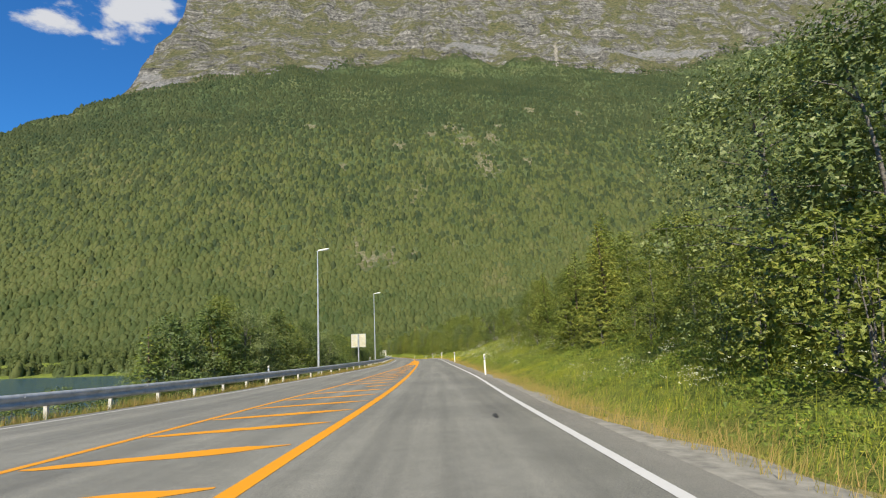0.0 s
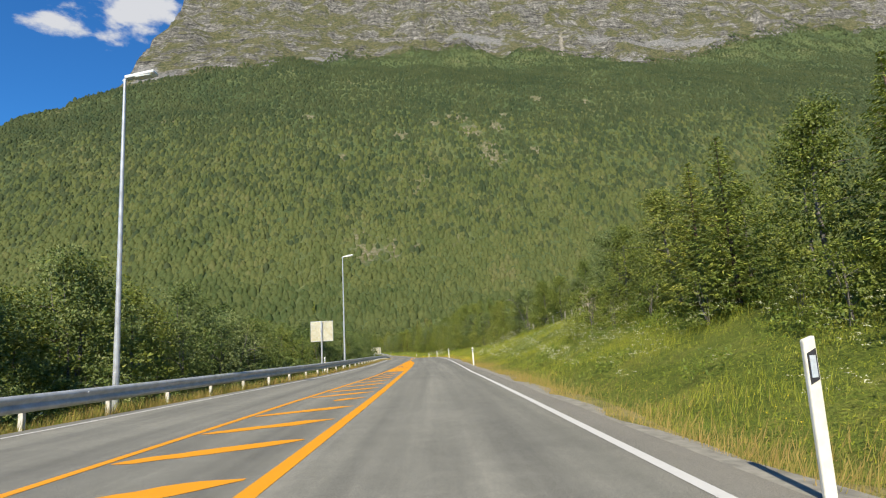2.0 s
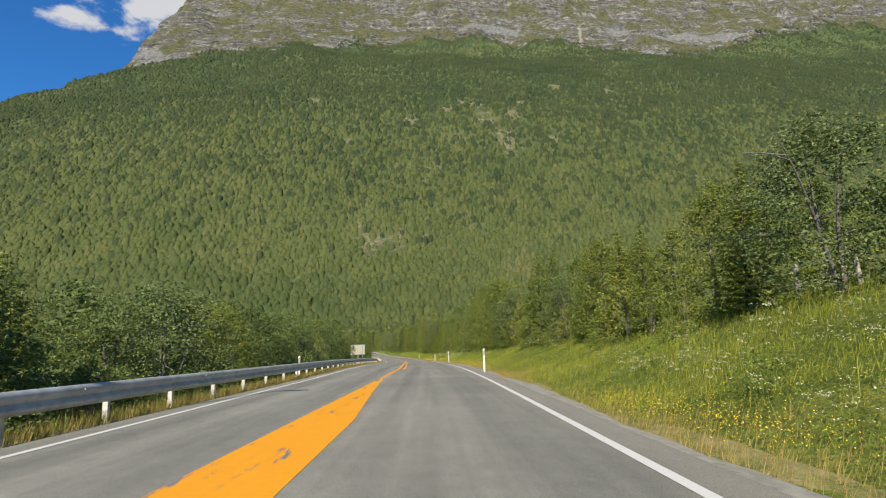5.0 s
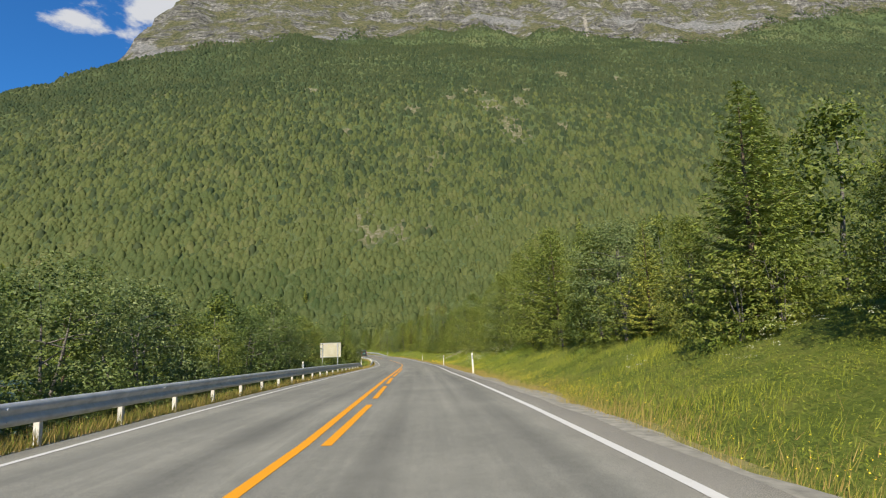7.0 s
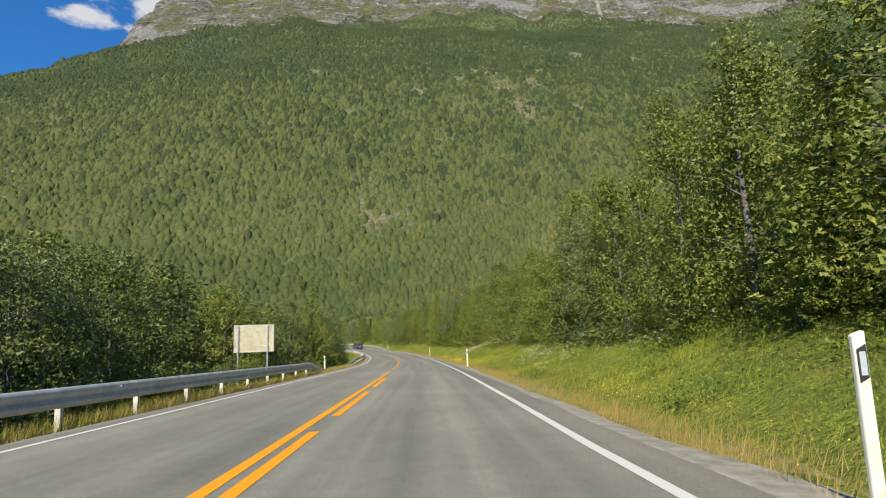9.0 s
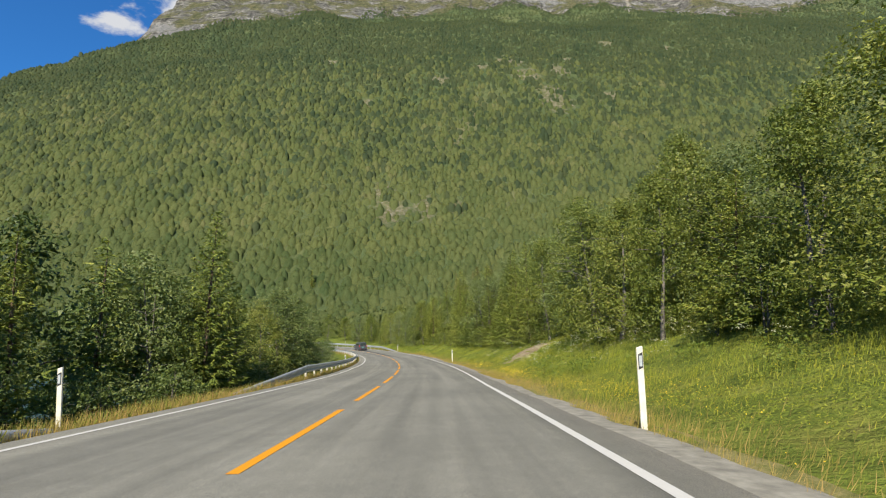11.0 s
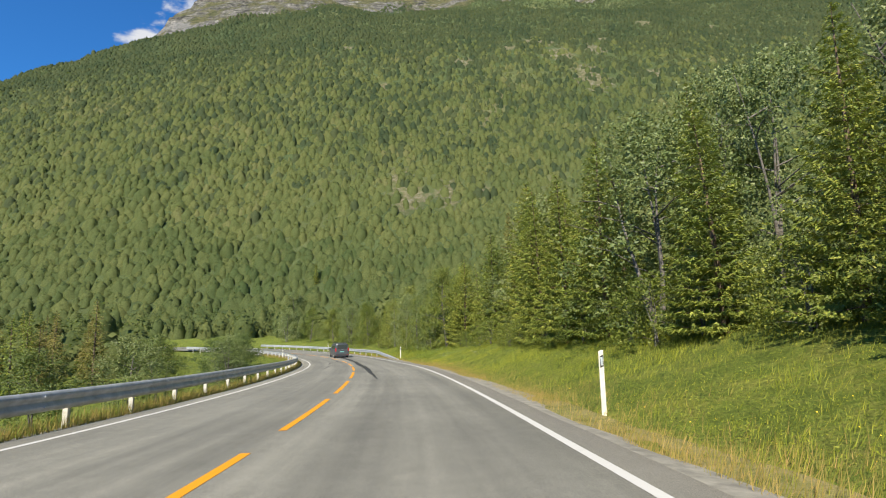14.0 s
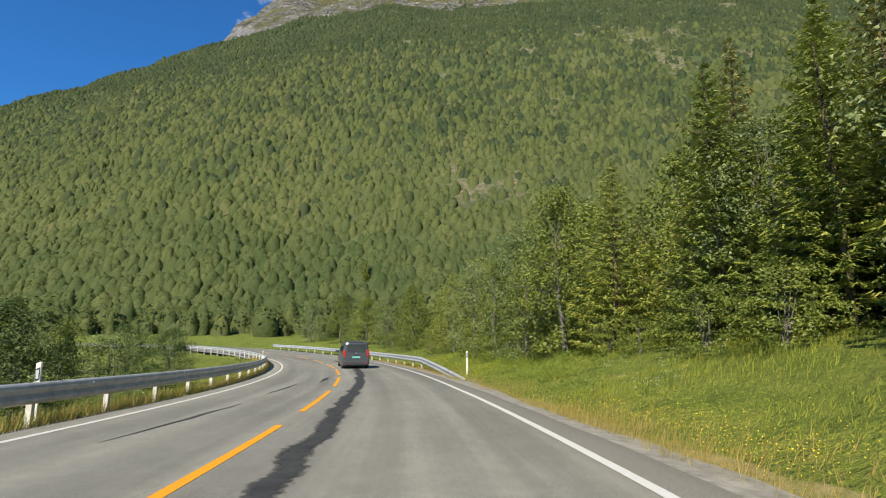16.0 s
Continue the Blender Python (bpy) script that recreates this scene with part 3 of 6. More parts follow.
def land(x, y):
    """The height of the ground for many places."""
    x, y = np.asarray(x, float), np.asarray(y, float)
    shape = x.shape
    s, lat, zr = along(x, y)
    s, lat, zr = s.reshape(shape), lat.reshape(shape), zr.reshape(shape)
    tall = np.interp(s, [-60, 0, 35, 55, 75, 100, 130, 160, 195, 230, 255, 275, 300], [0.8, 0.85, 1.0, 1.4, 1.35, 0.95, 1.1, 1.0, 1.16, 0.95, 0.8, 0.4, 0.4])
    bank = np.interp(lat, [2.9, 3.5, 4.4, 6, 8, 10, 13, 20, 60, 200, 800], [-0.10, -0.2, -0.14, 0.32, 1.0, 1.75, 2.6, 4.0, 8.0, 12.0, 12.0])
    e = left_line(s) - lat
    drop = -np.interp(e, [0.4, 1.9, 3, 7, 14, 24, 200], [0.06, 0.16, 0.7, 2.2, 4.4, 8.0, 60.0])
    bumps = 0.12 * fractal(x, y, 3.0, 61, 3) + 0.5 * value_noise(x, y, 22, 71) * np.clip(np.abs(lat + 2) / 12 - 1, 0, 1.5)
    bumps = bumps * np.clip((np.abs(lat + 2) - 4.5) / 3, 0, 1)
    z = np.where(lat > 0, zr + bank * np.where(bank > 0, tall, 1), np.maximum(zr + drop, np.minimum(zr - 0.6, 1.2 + 0 * zr))) + bumps
    inside = (lat > left_line(s) - 0.7) & (lat < 3.0)
    z = np.where(inside, zr - 0.35, z)
    # the water to the left
    lake = np.clip((-x - 42) / 12, 0, 1) * np.clip((246 + 0.1 * (-x - 60) - y) / 10, 0, 1)
    z = np.where(lake > 0, z * (1 - lake) - 3.0 * lake, z)
    far = np.clip((np.hypot(x + 30, y - 150) - 230) / 150, 0, 1)
    z = z * (1 - far) + np.minimum(z, np.where(x < 0, 3.0, 3.0 + 0.02 * np.maximum(x, 0))) * far
    return np.maximum(z, mountain(x, y))


def graded(lo, fine_lo, fine_hi, hi, step, grow=1.13, most=26.0):
    """Positions that are step apart in the middle and ever wider apart outwards."""
    mid = list(np.arange(fine_lo, fine_hi + step / 2, step))
    up, d = [mid[-1]], step
    while up[-1] < hi:
        d = min(d * grow, most)
        up.append(up[-1] + d)
    down, d = [mid[0]], step
    while down[-1] > lo:
        d = min(d * grow, most)
        down.append(down[-1] - d)
    return np.array(down[:0:-1] + mid + up[1:])


GX = graded(-1900, -42, 20, 2300, 0.75, 1.15, 15)
GY = graded(-500, -8, 288, 2300, 1.4, 1.12, 12)
gx, gy = np.meshgrid(GX, GY)
gz = land(gx, gy)
gi = (np.arange(len(GY) - 1)[:, None] * len(GX) + np.arange(len(GX) - 1)[None]).ravel()
ground = mesh_object("ground", np.stack([gx, gy, gz], -1).reshape(-1, 3), np.stack([gi, gi + 1, gi + len(GX) + 1, gi + len(GX)], 1), MAT_GROUND, smooth=True)
tagged(ground, "grassy valley floor rising to a wooded and rocky mountain", "ground", kind="structure")


def water():
    m, n, l, b = material("fjord_water", 0.22, 0.0, 0.5)
    b.inputs["Base Color"].default_value = (0.03, 0.065, 0.085, 1)
    bump(n, l, b, noise_tex(n, l, 0.9, 5, 0.6, position(n)), 0.6, 0.4)
    v = np.array([(-1900, -500, 0.0), (-30, -500, 0.0), (-30, 330, 0.0), (-1900, 330, 0.0)])
    ob = mesh_object("water", v, np.array([[0, 1, 2, 3]]), m)
    return tagged(ob, "calm blue-green fjord water below the road", "water", kind="structure")


water()

# ---------------------------------------------------------------- the road

S_ALL = np.arange(-58, 420, 1.0)
S_FINE = np.arange(-58, 330, 0.5)
carriageway = ribbon("road", S_ALL, left_line(S_ALL) - 0.55, right_line(S_ALL) + 0.62 + 0.06 * value_noise(S_ALL, 0 * S_ALL, 2.2, 3), 0.0, MAT_ASPHALT, uv=True, thick=0.12)
tagged(carriageway, "worn grey asphalt road with pale wheel tracks", "road", kind="structure")
for name, a, b, da, db in (("shoulder_right", 2.72, 3.55, -0.02, -0.2), ("shoulder_left", None, None, 0, 0)):
    n0 = 0.11 * fractal(S_FINE, 0 * S_FINE, 2.6, 8, 3)
    if a is None:
        inner, outer = road(S_FINE, left_line(S_FINE) - 0.5, -0.02), road(S_FINE, left_line(S_FINE) - 1.35 + n0, -0.13)
        rows = [outer, inner]
    else:
        edge = right_line(S_FINE) + 0.58
        rim = edge + 0.42 + 2.0 * n0 + 0.45 * np.clip(value_noise(S_FINE, 0 * S_FINE, 16.0, 6), 0, 1)
        rim = np.maximum(rim, edge + 0.14)
        rows = [road(S_FINE, edge, -0.014), road(S_FINE, rim, -0.05), road(S_FINE, rim + 0.45, -0.2)]
    c = len(rows)
    v = np.stack(rows, 1).reshape(-1, 3)
    i = (np.arange(len(S_FINE) - 1)[:, None] * c + np.arange(c - 1)[None]).ravel()
    tagged(mesh_object(name, v, np.stack([i, i + 1, i + c + 1, i + c], 1), MAT_GRAVEL), "narrow dusty gravel edge beside the asphalt", "shoulder", kind="structure")


def line(label, s, left, right, mat):
    return tagged(ribbon("road_marking", s, left, right, 0.005, mat), label, "road marking", kind="structure")


line("solid white edge line on grey asphalt", S_FINE, right_line(S_FINE) - 0.07, right_line(S_FINE) + 0.07, MAT_WHITE)
line("thin solid white line before the guardrail", S_FINE, left_line(S_FINE) - 0.06, left_line(S_FINE) + 0.06, MAT_WHITE)
sy = np.arange(-40, 59.51, 0.5)
line("solid yellow line bordering a hatched island", sy, island_left(sy) - 0.08, island_left(sy) + 0.08, MAT_YELLOW)
line("broad solid yellow line bordering a hatched island", sy, island_right(sy) - 0.11, island_right(sy) + 0.11, MAT_YELLOW)
sf = np.arange(59.5, 93.01, 0.5)
line("solid yellow wedge where the island ends, worn in spots", sf, island_left(sf) - 0.08, island_left(sf) + 0.075 + (island_right(sf) - island_left(sf) + 0.035) * np.clip((93.0 - sf) / 14.0, 0, 1) ** 0.8, road_paint("worn_yellow_paint", (0.66, 0.27, 0.008), True))
sd = np.arange(93.0, 160.01, 0.5)
line("continuous yellow centre line", sd, island_left(sd) - 0.085, island_left(sd) + 0.075, MAT_YELLOW)
hatch_rng = random.Random(12)
HATCH = [4.3 - 2.8 * k for k in range(10, 0, -1)] + [4.3, 7.0, 9.9, 12.6, 15.4, 18.3, 21.3, 24.2, 27.2, 30.0, 32.7, 35.2, 37.6, 40.0, 42.3, 44.3, 46.2, 48.5, 50.8, 53.1, 55.2, 57.3]
for k, end in enumerate(HATCH, -10):
    a, b = island_right(end) - 0.26, island_left(end - 1.1) + 0.16
    cut = 0.55 if k in (7, 14) else 0.0  # the inner end has worn away
    steps = np.linspace(cut, 1, 15)
    lat = b + (a - b) * steps
    mid = end - 1.2 * (1 - steps)
    ragged = np.array([hatch_rng.uniform(0.8, 1.2) for _ in steps])
    wide = np.interp(steps, [cut, cut + 0.06, 0.45, 0.72, 0.86, 1.0], [0.03, 0.10, 0.15, 0.17, 0.10, 0.02]) * 1.7 * ragged
    near, over = road(mid - wide, lat, 0.005), road(mid + wide, lat, 0.005)
    v = np.stack([near, over], 1).reshape(-1, 3)
    i = np.arange(len(steps) - 1) * 2
    tagged(mesh_object("road_marking", v, np.stack([i, i + 2, i + 3, i + 1], 1), MAT_YELLOW), "slanting yellow hatch bar inside the painted island", "road marking", "island hatching", "structure")
for end in (112, 120, 128, 136, 144, 152):
    sb = np.arange(end - 6.1, end + 0.01, 0.61)
    c = np.minimum(island_right(sb), island_left(sb) + 0.3) if end > 130 else island_right(sb)
    tagged(line("dashed yellow line beside the continuous one", sb, c - 0.075, c + 0.085, MAT_YELLOW), group="centre line dashes")
DASHES = [(163.6, 170.0), (172.3, 178.7), (181.0, 187.4), (189.8, 197.2), (199.6, 206.0), (208.2, 214.8), (216.9, 223.0), (224.9, 231.4), (233.4, 239.9), (242.0, 248.7), (250.9, 257.2)]
DASHES += [(259.4 + 8.6 * k, 265.8 + 8.6 * k) for k in range(9)]
for a, b in DASHES:
    sb = np.linspace(a, b, 11)
    tagged(line("yellow centre line dash on worn asphalt", sb, island_left(sb) - 0.07, island_left(sb) + 0.07, MAT_YELLOW), group="centre line dashes")

# ---------------------------------------------------------------- leaves and woods


def facing(n_dir, rng, jitter):
    """Two axes across each direction, turned at random, for leaves that look roughly outwards."""
    d = n_dir + rng.normal(0, jitter, n_dir.shape)
    d /= np.linalg.norm(d, axis=1)[:, None] + 1e-9
    ref = rng.normal(0, 1, d.shape)
    a = np.cross(d, ref)
    a /= np.linalg.norm(a, axis=1)[:, None] + 1e-9
    return a, np.cross(d, a)


def leaf_quads(centre, out, size, rng, jitter=0.7, slim=0.62):
    """Four corners for each leaf: pointed at both ends, wider in the middle."""
    a, b = facing(out, rng, jitter)
    h = size[:, None] * 0.5
    v = np.stack([centre - a * h, centre + b * h * slim, centre + a * h, centre - b * h * slim], 1)
    return v.reshape(-1, 3), np.arange(4 * len(centre)).reshape(-1, 4)


def leaf_tips(centre, out, size, rng, jitter=0.8, slim=0.62):
    """Three corners for each small leaf."""
    a, b = facing(out, rng, jitter)
    h = size[:, None] * 0.5
    v = np.stack([centre - a * h + b * h * slim, centre + a * h, centre - a * h - b * h * slim], 1)
    return v.reshape(-1, 3), np.arange(3 * len(centre)).reshape(-1, 3)


def crowns_of_leaves(x, y, z, wide, tall, count, leaf, rng):
    """Loose crowns for many trees at once: leaves scattered over lumpy egg shapes."""
    n = len(x)
    d = rng.normal(0, 1, (n, count, 3))
    d /= np.linalg.norm(d, axis=2)[..., None]
    lump = 1 + 0.25 * np.sin(d[..., 0] * 4 + x[:, None]) * np.cos(d[..., 1] * 5 + y[:, None])
    r = rng.uniform(0.55, 1.0, (n, count)) ** 0.6 * lump
    if count < 20:
        d[..., 2] = np.where(d[..., 2] < -0.2, -d[..., 2], d[..., 2])
    up = np.where(d[..., 2] < 0, d[..., 2] * 0.9, d[..., 2])
    wide, tall = wide[:, None], tall[:, None]
    taper = 1 - 0.28 * np.clip(up, 0, 1)
    c = np.stack([x[:, None] + d[..., 0] * r * wide * taper, y[:, None] + d[..., 1] * r * wide * taper, z[:, None] + tall * 0.55 + up * r * tall * 0.55], -1)
    size = leaf * rng.uniform(0.6, 1.25, (n, count)) * wide / 2.4
    return (leaf_quads if count > 60 else leaf_tips)(c.reshape(-1, 3), (d + np.array([0, 0, 0.3])).reshape(-1, 3), size.ravel(), rng, 0.3, 0.8)


def shells(x, y, z, wide, tall, rings, sides, rng):
    """Closed uneven crowns, one island a tree: rings of (height, radius) and a tip."""
    n, made = len(x), []
    turn = rng.uniform(0, 6.28, n)[:, None] + np.arange(sides)[None] * 2 * math.pi / sides
    lean = rng.normal(0, 0.12, (n, 2)) * wide[:, None]
    # the foot of a crown follows the slope of the ground
    steep = (np.clip((uphill(x, y) + 30) / 60, 0, 1) * 0.95)[:, None]
    for g, r in rings:
        k = wide[:, None] * r * rng.uniform(0.62, 1.3, (n, sides))
        dx, dy = np.cos(turn) * k, np.sin(turn) * k
        up = tall[:, None] * (g + rng.normal(0, 0.07, (n, sides))) + steep * (dy - 0.096 * dx) * (1 - 0.75 * max(g, 0))
        made.append(np.stack([x[:, None] + lean[:, :1] * g + dx, y[:, None] + lean[:, 1:] * g + dy, z[:, None] + up], -1))
    tip = np.stack([x + lean[:, 0], y + lean[:, 1], z + tall], -1)[:, None]
    v = np.concatenate(made + [tip], 1)
    c, f = v.shape[1], []
    for q in range(len(rings) - 1):
        for k in range(sides):
            a, b = q * sides + k, q * sides + (k + 1) % sides
            f += [(a, b, b + sides), (a, b + sides, a + sides)]
    last = (len(rings) - 1) * sides
    f += [(last + k, last + (k + 1) % sides, c - 1) for k in range(sides)]
    return v.reshape(-1, 3), (np.array(f)[None] + np.arange(n)[:, None, None] * c).reshape(-1, 3)


def scarred(x, y):
    """How bare the slope is, 0 to 1."""
    ragged = 0.55 * fractal(x, y, 16, 93, 3)
    return np.clip(np.max([1.25 - np.hypot((x - a) * 0.8, y - b) / r for a, b, r in SCARS], axis=0) + ragged, 0, 1)


def far_woods():
    rng = np.random.default_rng(3)
    xs, ys = [], []
    for step, y0, y1 in ((4.0, 236, 480), (3.9, 480, 640), (4.5, 640, 820), (5.2, 820, 1400)):
        x, y = np.meshgrid(np.arange(-1050, 1250, step), np.arange(y0, y1, step))
        xs.append((x + rng.uniform(-0.5, 0.5, x.shape) * step).ravel())
        ys.append((y + rng.uniform(-0.5, 0.5, y.shape) * step).ravel())
    x, y = np.concatenate(xs), np.concatenate(ys)
    az = np.degrees(np.arctan2(-x, y - 60))
    keep = (az > -45) & (az < np.where(y < 340, 62, 50))
    x, y = x[keep], y[keep]
    z = land(x, y)
    s, lat, _ = along(x, y)
    u = uphill(x, y) - 0.155 * np.maximum(-x - 250, 0)
    az2 = np.degrees(np.arctan2(-x, y))
    limit = tree_limit(x, y) + 26 + 20 * fractal(x, y, 90, 92, 4)
    keep = (z > 0.6) & (u < limit) & np.where(u < 0, (lat > 17) | (lat < -24), True) & (az2 > np.where(y < 262, 20, -90))
    keep &= (rng.random(len(x)) < np.clip((limit - u) / 24, 0.12, 1)) & ~((u < -30) & (x > 40) & (y < 340))
    keep &= z > mountain(x, y) - 3
    keep &= rng.random(len(x)) > 0.72 * scarred(x, y)
    keep &= (u < crest_line(x, y) + 25)
    x, y, z, u = x[keep], y[keep], z[keep], u[keep]
    n = len(x)
    wide = rng.uniform(0.62, 1.4, n) * np.interp(u, [-200, 0, 300, 500, 650], [2.4, 2.2, 1.95, 1.9, 1.6])
    tall = wide * rng.uniform(1.4, 2.7, n) * np.interp(u, [0, 600], [1.05, 0.85])
    slim = rng.random(n) < 0.12
    wide[slim] *= 0.6
    tall[slim] *= 1.25
    close, near = y < 345, (y >= 345) & (y < 480)
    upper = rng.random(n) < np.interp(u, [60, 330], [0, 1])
    far = (y >= 480) & ~upper
    egg = [(-0.05, 1.3), (0.38, 1.08), (0.78, 0.74)]
    low_egg = [(-0.08, 1.5), (0.5, 1.05)]
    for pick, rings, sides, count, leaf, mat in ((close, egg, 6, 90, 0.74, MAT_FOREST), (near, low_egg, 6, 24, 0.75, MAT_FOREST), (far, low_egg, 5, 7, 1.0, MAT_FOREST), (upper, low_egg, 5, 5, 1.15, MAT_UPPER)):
        label = "dense green birch wood covering the mountain slope" if count < 20 else "leafy birch wood on the valley floor at the mountain foot"
        # close crowns that meet, with loose sprays on them
        v, f = shells(x[pick], y[pick], z[pick] - 0.3, wide[pick] * (0.75 if count > 60 else 0.95), tall[pick] * 0.92, rings, sides, rng)
        tagged(mesh_object("far_woods", v, f, mat, smooth=True), label, "forest", kind="stuff")
        v, f = crowns_of_leaves(x[pick], y[pick], z[pick] - 0.3, wide[pick], tall[pick], count, leaf, rng)
        tagged(mesh_object("far_leaves", v, f, mat), "loose green leaf sprays on the crowns of the wood", "leaves", kind="stuff")


far_woods()

# ---------------------------------------------------------------- trees beside the road

MAT_BIRCH = foliage("birch_leaves", [(0.05, (0.062, 0.090, 0.013)), (0.4, (0.124, 0.156, 0.022)), (0.75, (0.209, 0.228, 0.040)), (1.0, (0.329, 0.301, 0.080))], 0.24, 0.5, 0.35, 0.3, 0.55, 17.0)
MAT_WILLOW = foliage("willow_leaves", [(0.05, (0.065, 0.095, 0.026)), (0.4, (0.130, 0.170, 0.051)), (0.75, (0.220, 0.250, 0.090)), (1.0, (0.339, 0.351, 0.170))], 0.22, 0.5, 0.4, 0.3, 0.55, 17.0)
# birch colours darkened: the shade of the left-hand row is in the leaf colour
MAT_SHADED = foliage("alder_leaves", [(0.05, (0.038, 0.062, 0.014)), (0.4, (0.076, 0.112, 0.024)), (0.75, (0.135, 0.17, 0.042)), (1.0, (0.22, 0.24, 0.085))], 0.2, 0.5, 0.35, 0.3, 0.55, 17.0)
MAT_SPRUCE = foliage("spruce_needles", [(0.05, (0.085, 0.122, 0.024)), (0.4, (0.168, 0.212, 0.037)), (0.75, (0.303, 0.314, 0.056)), (1.0, (0.470, 0.424, 0.080))], 0.22, 0.6, 0.3, 0.3, 0.55, 21.0)
MAT_RUSTY = foliage("rusty_spruce_needles", [(0.05, (0.089, 0.095, 0.026)), (0.4, (0.175, 0.161, 0.045)), (0.75, (0.265, 0.235, 0.062)), (1.0, (0.381, 0.278, 0.102))], 0.22, 0.6, 0.3, 0.3, 0.55, 21.0)


def bark(name, pale, dark, scale):
    m, n, l, b = material(name, 0.85, 0, 0.2)
    co = n.new("ShaderNodeTexCoord")
    mp = n.new("ShaderNodeMapping")
    mp.inputs["Scale"].default_value = scale
    l.new(co.outputs["Object"], mp.inputs[0])
    f = noise_tex(n, l, 3.0, 6, 0.7, mp.outputs[0])
    l.new(ramp(n, l, f, [(0.4, dark), (0.55, pale)]), b.inputs["Base Color"])
    bump(n, l, b, f, 0.5, 0.02)
    return m


MAT_BIRCH_BARK = bark("birch_bark", (0.17, 0.155, 0.135), (0.06, 0.052, 0.045), (2, 2, 7))
MAT_SPRUCE_BARK = bark("spruce_bark", (0.17, 0.12, 0.085), (0.06, 0.045, 0.035), (6, 6, 2))


def tube(points, radii, sides=6):
    """A bent, tapering limb through the points."""
    points, radii = np.asarray(points, float), np.asarray(radii, float)
    tan = np.gradient(points, axis=0)
    tan /= np.linalg.norm(tan, axis=1)[:, None] + 1e-9
    a = np.cross(tan, np.array([0.31, 0.95, 0.05]))
    a /= np.linalg.norm(a, axis=1)[:, None] + 1e-9
    b = np.cross(tan, a)
    ang = np.arange(sides) * 2 * math.pi / sides
    v = points[:, None] + radii[:, None, None] * (np.cos(ang)[None, :, None] * a[:, None] + np.sin(ang)[None, :, None] * b[:, None])
    i = np.arange(len(points) - 1)[:, None] * sides
    j = np.arange(sides)[None]
    k = (j + 1) % sides
    f = np.stack([i + j, i + k, i + sides + k, i + sides + j], -1).reshape(-1, 4)
    return v.reshape(-1, 3), f


def joined(pieces):
    vs, fs, base = [], [], 0
    for v, f in pieces:
        vs.append(v)
        fs.append(f + base)
        base += len(v)
    return np.concatenate(vs), np.concatenate(fs)


PROTOTYPES = {}


def prototype(key, name, label, category, wood, wood_mat, leaves, leaf_mat):
    top = thing(name, label, category)
    mesh_object("trunk", *wood, wood_mat, top, smooth=True)
    mesh_object("crown", *leaves, leaf_mat, top)
    PROTOTYPES[key] = [top, 0]
    return top


